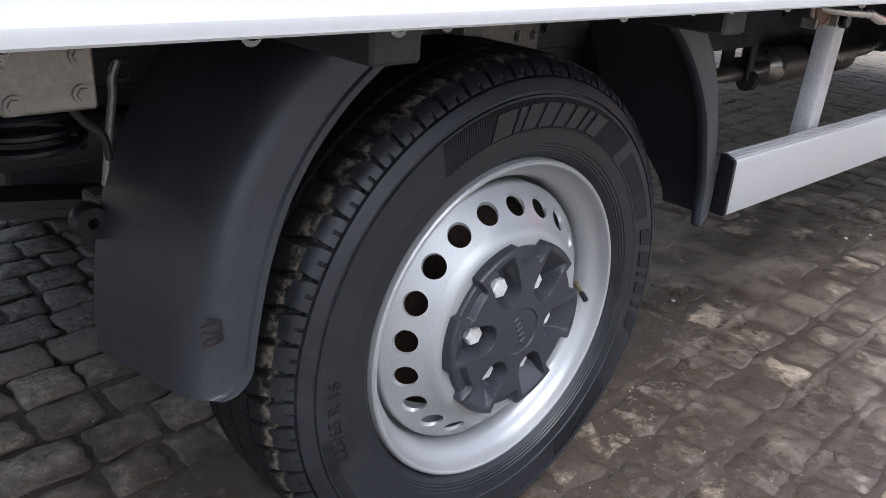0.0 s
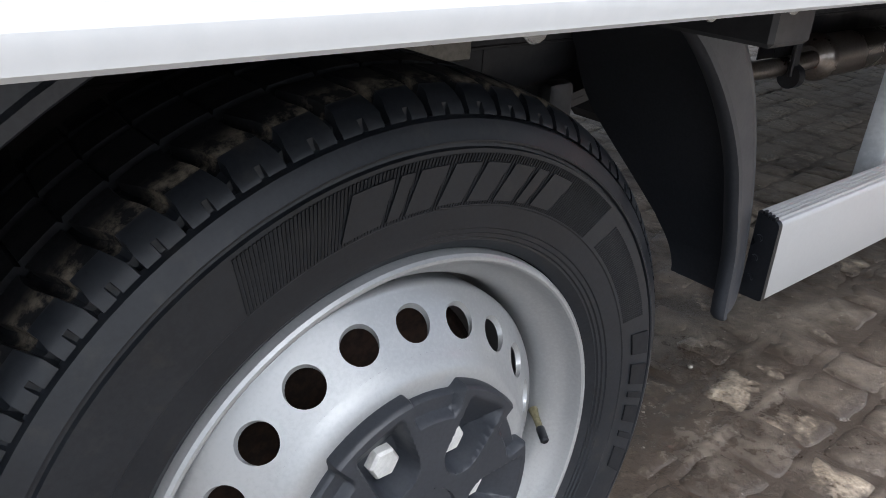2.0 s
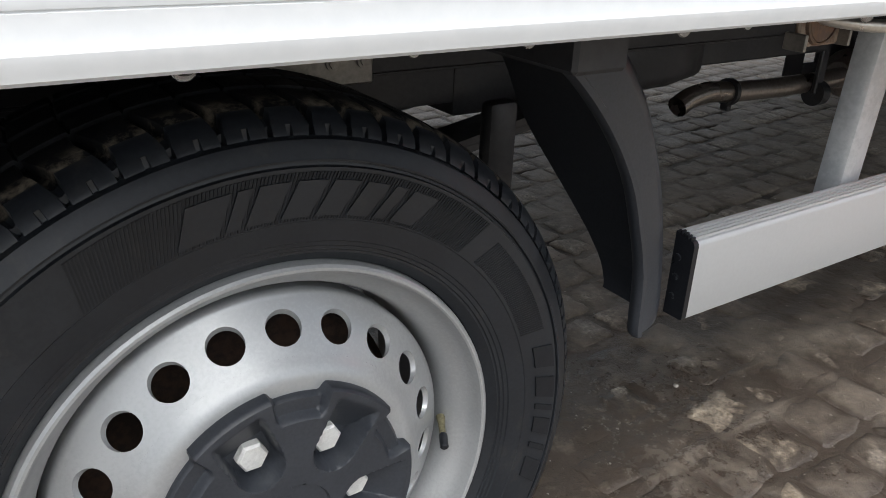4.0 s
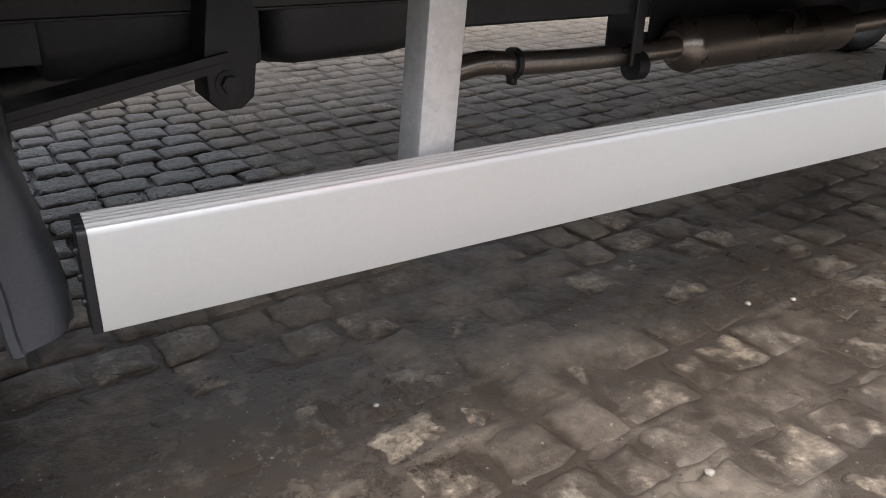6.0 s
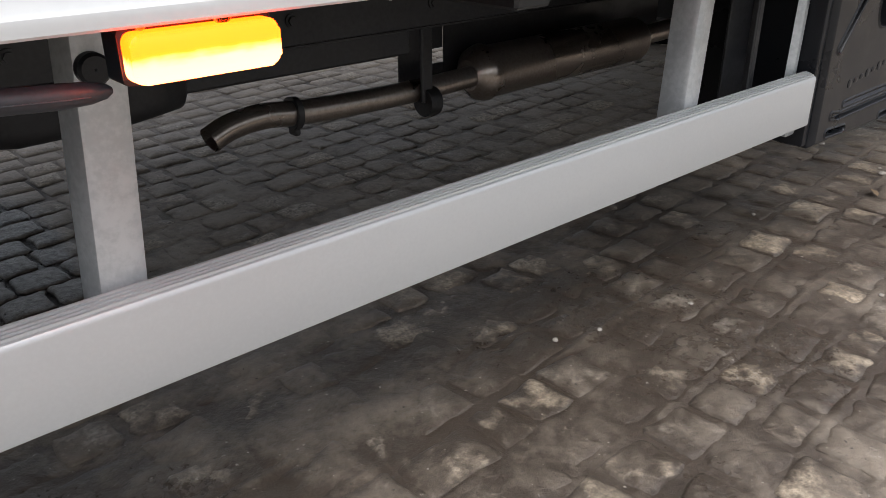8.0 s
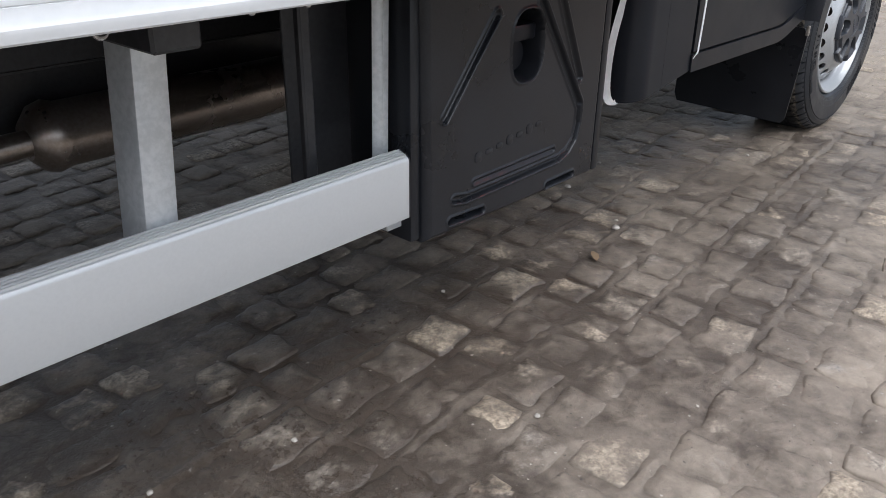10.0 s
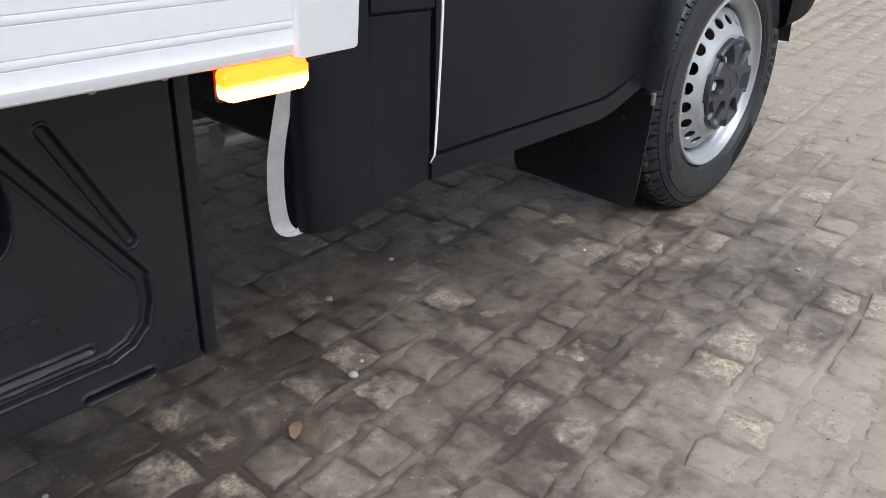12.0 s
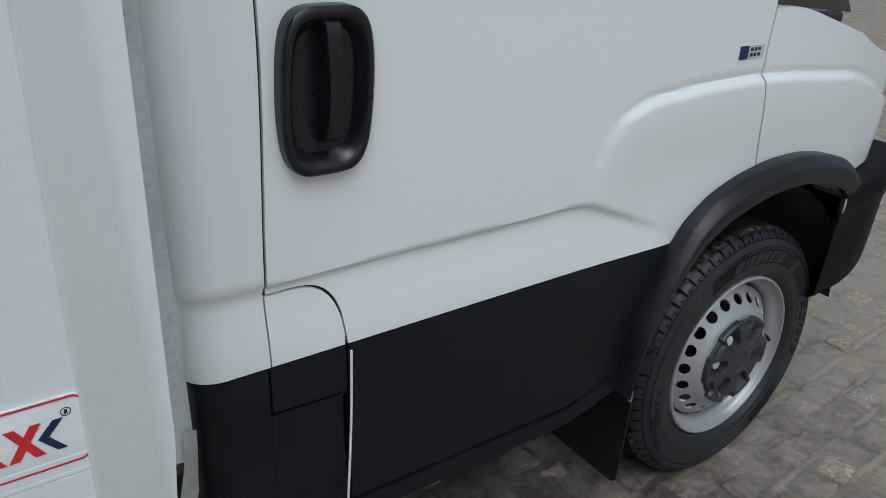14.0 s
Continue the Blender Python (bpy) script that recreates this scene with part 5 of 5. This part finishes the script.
bmesh.ops.solidify(bump, geom=bump.faces[:], thickness=0.006)
part("bumper", bump, TRIM, cab, "black plastic front bumper corner", 35)
part("bumper_front", box(P(4.78, 0.15, 0.44), P(4.83, 2 * YC - 0.15, 0.785), 0.02, 2), TRIM, cab)
part("front_panel", box(P(4.74, 0.20, 0.795), P(4.79, 2 * YC - 0.2, 1.0), 0.02, 2), WHITE, cab)

# mudflap behind the front wheel
fl = bmesh.new()
out = [(0.37, 0.40), (0.006, 0.37), (-0.003, 0.345), (0.008, 0.22), (0.022, 0.092), (0.034, 0.078), (0.38, 0.084), (0.39, 0.11)]
a = [fl.verts.new(P(3.750 + 0.07 * (0.36 - z), y, z)) for y, z in out]
b = [fl.verts.new(P(3.755 + 0.07 * (0.36 - z), y, z)) for y, z in out]
fl.faces.new(a)
fl.faces.new(b[::-1])
for i in range(len(out)):
    fl.faces.new((a[i], b[i], b[(i + 1) % len(out)], a[(i + 1) % len(out)]))
flap = part("mudflap", fl, PLASTIC, truck, "black rubber mudflap behind the front wheel")
part("flap_clip", box(P(3.738, -0.009, 0.352), P(3.7495, 0.0, 0.380), 0.002, 1), ZINC, flap, "bright clip on the mudflap")
bb = bmesh.new()
add_bolt(bb, P(3.7536, 0.07, 0.305), 0.004, 0.004, axis="x")
part("flap_bolt", bb, CHASSIS, flap)

# ---- underneath ----
rz0, rz1 = lv(1.0, 0.53)[1], lv(1.0, 0.70)[1]
for ya, yb2 in ((0.46, 0.465), (2 * YC - 0.465, 2 * YC - 0.46)):
    sgn = 1 if ya < YC else -1
    rail = part("chassis_rail", box((-1.6, ya, rz0 + 0.03), (4.3, yb2, rz1), 0.001, 1), CHASSIS, truck, "black steel chassis rail")
    for zq in (rz0 + 0.025, rz1 + 0.0002):
        part("flange", box((-1.6, min(ya, ya + sgn * 0.065), zq), (4.3, max(ya, ya + sgn * 0.065), zq + 0.0047), 0.001, 1), CHASSIS, rail)
for i in range(14):
    rb = bmesh.new()
    add_bolt(rb, (0.55 + 0.12 * i + 0.03 * (i % 3), 0.459, rz0 + 0.07 + 0.06 * (i % 2)), 0.008, 0.007)
    part("rail_bolt", rb, CHASSIS, truck)
# spring hanger
hang = bmesh.new()
add_prism(hang, [(u, w) for u, w in [lv(*q) for q in ((0.700, 0.60), (0.765, 0.60), (0.768, 0.520), (0.756, 0.505), (0.754, 0.455), (0.735, 0.440), (0.705, 0.440), (0.688, 0.458), (0.690, 0.515))]], 0.395, 0.455, 0.004)
hb = part("spring_hanger", hang, CHASSIS, truck, "black spring hanger bracket")
b = bmesh.new()
add_bolt(b, P(0.719, 0.395, 0.477), 0.013, 0.014)
part("pivot_bolt", b, CHASSIS, hb)
spring = bmesh.new()
for k, (dx, dz) in enumerate(((0.0, 0.0), (0.012, -0.0115))):
    ln_ = [P(x, 0.0, 0.4065 + dz + 0.165 * max(0.0, math.sqrt(x * x + 0.010) - 0.1)) for x in steps(-0.70 + dx, 0.72 - dx, 0.04)]
    add_loops(spring, [[(p.x, y, p.z + h) for y, h in ((0.385, 0), (0.455, 0), (0.455, 0.011), (0.385, 0.011))] for p in ln_], closed=True, cap=True)
part("leaf_spring", spring, CHASSIS, truck, "dark leaf spring")
ax = bmesh.new()
add_tube(ax, [P(0, 0.17, 0.328), P(0, 0.50, 0.328), P(0, 0.72, 0.328), P(0, 0.80, 0.328), P(0, 0.94, 0.328), P(0, 1.02, 0.328), P(0, 1.24, 0.328), P(0, 1.57, 0.328)], [0.06, 0.055, 0.06, 0.14, 0.14, 0.06, 0.055, 0.06], 20)
part("rear_axle", ax, CHASSIS, truck, "dark rear axle")
part("prop_shaft", tube([P(0.14, YC, 0.36), P(0.9, YC, 0.455), P(1.5, YC, 0.475), P(3.3, YC, 0.50)], 0.036, 16), CHASSIS, truck)
part("spring_pad", box(P(-0.06, 0.37, 0.372), P(0.06, 0.47, 0.418), 0.004, 1), CHASSIS, truck)
# stabiliser, its link and the bump spring behind the mudguard
part("stabiliser_tube", tube([P(-0.75, 0.30, 0.585), P(-0.42, 0.30, 0.572), P(-0.18, 0.34, 0.56)], 0.030, 18), CHASSIS, truck, "thick black tube behind the mudguard")
link_rod = part("roll_link", tube([P(*q) for q in curve_points([(-0.392, 0.20, 0.672), (-0.399, 0.20, 0.655), (-0.4, 0.2, 0.64), (-0.408, 0.2, 0.60), (-0.418, 0.2, 0.545)], 4)], 0.0045, 10), ZINC, truck, "thin metal link rod")
eye = revolve([(0.006, -0.012), (0.017, -0.012), (0.019, -0.009), (0.019, 0.009), (0.017, 0.012), (0.006, 0.012)], 24)
bmesh.ops.translate(eye, verts=eye.verts, vec=P(-0.439, 0.20, 0.510))
part("link_bush", eye, CHASSIS, link_rod, "black rubber bush")
hook = bmesh.new()
add_tube(hook, [P(-0.389 + 0.011 * math.cos(radians(q)), 0.2, 0.662 + 0.011 * math.sin(radians(q))) for q in range(40, 330, 20)], 0.0035, 8)
part("link_hook", hook, CHASSIS, link_rod)
part("roll_bar", tube([P(-0.439, 0.20, 0.508), P(-0.40, 0.21, 0.498), P(-0.30, 0.25, 0.50), P(-0.22, 0.36, 0.47), P(-0.2, 1.4, 0.47)], 0.0095, 12), CHASSIS, truck)
part("bush_bracket", box(P(-0.432, 0.205, 0.512), P(-0.405, 0.24, 0.532), 0.003, 1), ZINC, truck)
coil = bmesh.new()
pts_ = [(-0.475 + 0.046 * math.cos(q / 3), 0.22 + 0.046 * math.sin(q / 3), 0.585 + 0.00085 * q) for q in range(84)]
add_tube(coil, [P(*q) for q in pts_], 0.0052, 8)
part("coil_spring", coil, HANDLE, truck, "glossy black coil spring")
part("brake_hose", tube([P(*q) for q in curve_points([(-0.47, 0.14, 0.66), (-0.452, 0.14, 0.632), (-0.435, 0.14, 0.615), (-0.43, 0.145, 0.59)], 4)], 0.004, 8), CHASSIS, truck)


def bolted_plate(x0, x1, z0, z1, y, bolts_at, label):
    bm = bmesh.new()
    add_box(bm, P(x0, y, z0), P(x1, y + 0.006, z1), 0.002, 1)
    pl = part("bolted_plate", bm, ZINC, truck, label)
    for bx_, bz_ in bolts_at:
        b_ = bmesh.new()
        add_bolt(b_, P(bx_, y, bz_), 0.0050, 0.005)
        part("bolt", b_, ZINC, pl, "bolt head")
    return pl


bolted_plate(-0.556, -0.489, 0.683, 0.745, -0.02, ((-0.500, 0.7215), (-0.5005, 0.694), (-0.547, 0.691), (-0.547, 0.7205)), "bare steel bracket plate with four bolts")
bolted_plate(0.03, 0.178, 0.648, 0.745, 0.14, ((0.133, 0.668), (0.165, 0.668), (0.06, 0.668)), "bare steel bracket plate over the wheel")
bolted_plate(0.40, 0.4705, 0.6455, 0.745, 0.10, ((0.457, 0.661), (0.4585, 0.693), (0.42, 0.661), (0.42, 0.693)), "bare steel bracket plate")
# exhaust
ex = bmesh.new()
add_tube(ex, [P(*q) for q in curve_points([(1.172, 0.585, 0.392), (1.215, 0.588, 0.406), (1.28, 0.59, 0.411), (1.36, 0.59, 0.402), (1.50, 0.59, 0.394), (1.66, 0.59, 0.390), (1.80, 0.59, 0.392)], 5)], 0.0235, 18, cap=False)
exhaust = part("exhaust_pipe", ex, EXHAUST, truck, "dull brown-grey steel exhaust pipe")
part("silencer", tube([P(1.80, 0.60, 0.392), P(1.822, 0.60, 0.392), P(1.842, 0.60, 0.392), P(1.862, 0.60, 0.391), P(2.40, 0.60, 0.384), P(2.415, 0.60, 0.384), P(2.43, 0.60, 0.384)], [0.034, 0.058, 0.064, 0.058, 0.058, 0.052, 0.030], 24), EXHAUST, exhaust, "long steel silencer")
part("tail_pipe", tube([P(2.43, 0.60, 0.386), P(2.62, 0.60, 0.39), P(3.1, 0.66, 0.42)], 0.026, 16), EXHAUST, exhaust)
clamp = bmesh.new()
add_tube(clamp, [P(1.340, 0.59, 0.404), P(1.352, 0.59, 0.403)], 0.031, 20)
add_box(clamp, P(1.338, 0.578, 0.362), P(1.352, 0.602, 0.376), 0.003, 1)
part("pipe_clamp", clamp, CHASSIS, exhaust, "dark pipe clamp")
hg = bmesh.new()
add_tube(hg, [P(1.635, 0.56, 0.372), P(1.665, 0.56, 0.371)], 0.030, 20)
add_box(hg, P(1.628, 0.55, 0.372), P(1.660, 0.562, 0.56), 0.003, 1)
part("rubber_hanger", hg, CHASSIS, exhaust, "black rubber exhaust hanger")
# dark plates added round the exhaust to block the bright ground beyond
shield = bmesh.new()
for x0_, x1_, z0_, z1_ in ((1.655, 1.735, 0.392, 0.56), (1.7352, 1.783, 0.4505, 0.56), (1.7352, 1.783, 0.380, 0.4165), (1.7832, 1.860, 0.372, 0.56)):
    add_box(shield, P(x0_, 0.66, z0_), P(x1_, 0.664, z1_))
part("dark_plate", shield, CHASSIS, truck, "dark plate with a window, added to block the view")
part("dark_plate", box(P(1.05, 0.50, 0.502), P(1.56, 0.53, 0.56), 0.004, 1), CHASSIS, truck)
# fuel tank between the rails, seen from the rear wheel
tk = bmesh.new()
loops = []
for x, s in ((0.80, 0.6), (0.82, 0.92), (0.86, 1.0), (1.02, 1.0), (1.10, 0.9), (1.13, 0.55)):
    c = P(x, 0.60, 0.535)
    loops.append([(c.x, 0.60 + 0.13 * s * p / 0.5, c.z + 0.068 * s * q / 0.5) for p, q in rounded(1.0, 1.0, 0.25)])
add_loops(tk, loops, closed=True, cap=True)
part("air_tank", tk, CHASSIS, truck, "black tank under the frame", 50)
part("arch_plate", box(P(0.390, 0.235, 0.385), P(0.440, 0.262, 0.575), 0.010, 2), CHASSIS, truck, "black plate inside the wheel arch")
# two dark pieces added to hide bright ground under the rail
part("rail_backing", box(P(0.16, 0.474, 0.518), P(0.52, 0.480, 0.60), 0.001, 1), CHASSIS, truck)
part("axle_backing", box(P(-0.45, 0.47, 0.455), P(0.215, 0.56, 0.60), 0.006, 1), CHASSIS, truck)
part("floor_pipe", tube([P(2.84, 0.33, 0.418), P(3.10, 0.36, 0.394), P(3.5, 0.45, 0.38)], 0.021, 14), GALV, truck, "grey pipe under the cab floor")
# dark box added so the space above the spring stays black
part("spring_backing", box(P(0.50, 0.47, 0.487), P(0.80, 0.60, 0.60), 0.01, 2), CHASSIS, truck, "black box added behind the leaf spring")
part("dark_plate", box(P(1.86, 0.672, 0.40), P(2.62, 0.677, 0.60), 0.001, 1), CHASSIS, truck)
part("gearbox_shape", box((2.75, 0.55, 0.42), (3.6, 1.2, 0.62), 0.05, 2), CHASSIS, truck)

# ---- the ground ----
ground = bmesh.new()
xs_ = [-400, -60, -12] + steps(-6, -0.85, 0.15) + steps(-0.8, 5.2, 0.014) + steps(5.3, 14, 0.15) + [30, 80, 400]
ys_ = [-400, -60, -14] + steps(-6.5, -1.05, 0.15) + steps(-1.0, 1.5, 0.009) + steps(1.6, 7.5, 0.15) + [16, 60, 400]


row_rng = random.Random(4)
ROW = [row_rng.uniform(-0.006, 0.006) for k in range(140)]          # rows of setts are not quite evenly wide


def row_line(x, k):
    """Joint before row k: the rows run nearly along the truck, turning a little on the way."""
    turn = 0.062 * (x - 3.1) if x > 1.7 else -0.0868 + 0.03 * (x - 1.7)
    return -0.018 + 0.108 * (k - 66) + turn + ROW[k] + 0.007 * noise.noise(Vector((x * 2.1, k * 3.7, 0.5)))


def row_slope(x):
    return 3.55 if x > 1.7 else 1.7


def dirt_height(x, y):
    """Mud lying in the joints of the open yard, spread thick beside the rear wheel, washed out behind it."""
    if not (-6.1 < x < 14.1 and -6.6 < y < 7.6):
        return -0.002
    under = smooth((y - 0.30) / 0.35)
    h = -0.0030 - 0.0046 * under * (1 - 0.6 * smooth((x - 1.05) / 0.2))
    h += 0.0028 * smooth((y + 0.02) / 0.30) * (1 - smooth((y - 0.70) / 0.25)) * smooth((x - 0.15) / 0.4) * (1 - smooth((x - 1.15) / 0.5))
    h -= 0.0042 * smooth((y - 0.72) / 0.2) * (1 - smooth((x - 0.98) / 0.16))
    if -1.1 < y < 1.6 and -0.9 < x < 6:
        # squeezed up along the joints of the open yard, in broken ridges
        k = round((y - row_line(x, 66)) / 0.108) + 66
        away = min(abs(y - row_line(x, j)) for j in (k - 1, k, k + 1))
        broken = smooth((noise.noise(Vector((x * 5.5, k * 5.1, 2.2))) + 0.08) / 0.45)
        away = max(0.0, away + 0.006 * noise.noise(Vector((x * 27, y * 27, 5.0))))
        h += 0.0056 * math.exp(-(away / 0.0085) ** 2) * broken * (1 - smooth((y - 0.12) / 0.2))
    return h + 0.0040 * noise.noise(Vector((x * 7, y * 7, 0.3))) + 0.0038 * noise.noise(Vector((x * 19, y * 19, 1.7)))


add_loops(ground, [[(x, y, dirt_height(x, y)) for y in ys_] for x in xs_])
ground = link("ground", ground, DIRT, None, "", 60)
tagged(ground, "grey-brown granite sett paving with muddy joints, damp in patches", "paving", kind="structure")

rng = random.Random(7)


def sett_shape(length, width, rnd, fine=1):
    """Rings of a worn sett: four uneven corners joined by bowed edges, chipped shoulders, a rough top."""
    corners = [(sx * length / 2 * (1 + rnd.uniform(-0.11, 0.03)), sy * width / 2 * (1 + rnd.uniform(-0.12, 0.03))) for sx, sy in ((1, 1), (-1, 1), (-1, -1), (1, -1))]
    outline = []
    per = 5 if fine else 2
    for k in range(4):
        (ax, ay), (bx, by) = corners[k], corners[(k + 1) % 4]
        bow = rnd.uniform(-0.004, 0.006)
        nx, ny = by - ay, ax - bx
        ln = math.hypot(nx, ny)
        for i in range(per):
            t = 0.07 + 0.86 * i / (per - 1)
            j = bow * 4 * t * (1 - t) + rnd.uniform(-0.0060, 0.0030) * fine
            outline.append((ax + (bx - ax) * t + nx / ln * j, ay + (by - ay) * t + ny / ln * j))
    tilt = (rnd.uniform(-0.012, 0.012), rnd.uniform(-0.014, 0.014))
    seed = rnd.uniform(0, 99)
    rings = []
    for scale, z in ((1.0, -0.045), (1.0, -0.0074), (0.95, -0.0036), (0.84, -0.0012), (0.5, 0.0004)) if fine else ((1.0, -0.03), (0.98, -0.008), (0.84, 0.0)):
        ring = []
        for x, y in outline:
            x, y = x * scale, y * scale
            zz = z
            if z > -0.02:
                zz += tilt[0] * x + tilt[1] * y + 0.0038 * noise.noise(Vector((x * 40 + seed, y * 34, seed)))
            ring.append((x, y, zz))
        rings.append(ring)
    return rings


def sett_mesh(rings, verts, faces, at=(0, 0, 0), turn=0.0):
    base = len(verts)
    n = len(rings[0])
    cos_, sin_ = math.cos(turn), math.sin(turn)
    for ring in rings:
        verts += [(x * cos_ - y * sin_ + at[0], x * sin_ + y * cos_ + at[1], z + at[2]) for x, y, z in ring]
    for k in range(len(rings) - 1):
        for i in range(n):
            j = (i + 1) % n
            faces.append((base + k * n + i, base + k * n + j, base + (k + 1) * n + j, base + (k + 1) * n + i))
    verts.append((at[0], at[1], at[2] + 0.0012))
    top = base + (len(rings) - 1) * n
    for i in range(n):
        faces.append((top + i, top + (i + 1) % n, len(verts) - 1))


sett_variants = []
for k in range(16):
    verts, faces = [], []
    sett_mesh(sett_shape(0.15, 0.104, rng), verts, faces)
    me = bpy.data.meshes.new("sett")
    me.from_pydata(verts, [], faces)
    me.materials.append(STONE)
    me.polygons.foreach_set("use_smooth", [i >= 40 for i in range(len(me.polygons))])
    me.update()
    sett_variants.append(me)

verts, faces = [], []
count = 0
for row in range(8, 134):
    x = -5.9 + rng.uniform(-0.1, 0.1)
    while x < 13.9:
        length = rng.choice((0.09, 0.10, 0.11, 0.12, 0.14)) + rng.uniform(-0.012, 0.012)
        cx_ = x + length / 2
        low_, high_ = row_line(cx_, row), row_line(cx_, row + 1)
        cy_, pitch = (low_ + high_) / 2 + rng.uniform(-0.002, 0.002), high_ - low_
        lw, ww = length - rng.uniform(0.0, 0.006), pitch - rng.uniform(0.003, 0.010)
        dz = rng.uniform(-0.0024, 0.0020)
        if 0.2 < cx_ < 4.6 and -0.52 < cy_ < 0.36 and count < 300:
            ob = new("sett", rng.choice(sett_variants))
            ob.parent = ground
            ob.matrix_basis = pose(cx_, cy_, dz, 0, 0, rng.choice((0, 180)) + row_slope(cx_) + rng.uniform(-2, 2)) @ Matrix.Diagonal((lw / 0.15, ww / 0.104, 1, 1))
            count += 1
        else:
            sett_mesh(sett_shape(lw, ww, rng, 1 if -0.7 < cx_ < 6.5 and -1.3 < cy_ < 1.6 else 0), verts, faces, (cx_, cy_, dz), math.radians(row_slope(cx_)))
        x += length
me = bpy.data.meshes.new("setts")
me.from_pydata(verts, [], faces)
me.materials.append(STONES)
me.polygons.foreach_set("use_smooth", [True] * len(me.polygons))
me.update()
setts = new("setts", me)
setts.parent = ground
tagged(setts, kind="stuff")

# ---- litter ----
lf = bmesh.new()
add_loops(lf, [[(-0.020, -0.004, 0.002), (-0.018, 0.004, 0.007)], [(-0.006, -0.010, 0.004), (-0.004, 0.010, 0.012)], [(0.008, -0.009, 0.006), (0.010, 0.008, 0.010)], [(0.022, -0.003, 0.003), (0.022, 0.002, 0.005)]])
bmesh.ops.solidify(lf, geom=lf.faces[:], thickness=0.0008)
leaf = link("leaf", lf, LEAF, None, "", 60)
leaf.matrix_basis = pose(2.745, 0.038, 0.0035, 0, 0, 35)
tagged(leaf, "curled dry brown leaf lying on the setts", "leaf")


def pebble(x, y, size, z=0.001):
    bm = bmesh.new()
    bmesh.ops.create_icosphere(bm, subdivisions=2, radius=size)
    for v in bm.verts:
        v.co *= 1 + 0.25 * noise.noise(v.co / size * 1.3 + Vector((x * 9, y * 9, 0)))
        v.co.z *= 0.6
    ob = link("pebble", bm, PEBBLE, None, "", 0)
    ob.matrix_basis = pose(x, y, z + size * 0.45)
    return tagged(ob, "small pale pebble on the paving", "pebble", group="pebbles on the paving")


for q in ((2.915, 0.086, 0.009), (3.058, 0.324, 0.009), (1.157, -0.143, 0.007), (1.593, 0.146, 0.006), (1.683, 0.112, 0.005), (3.275, 0.36, 0.006), (3.632, 0.062, 0.005), (2.956, 0.109, 0.005),
          (0.842, 0.229, 0.005), (2.40, 0.19, 0.005), (1.895, 0.048, 0.005), (2.2, -0.2, 0.005), (3.9, -0.35, 0.006)):
    pebble(*q)
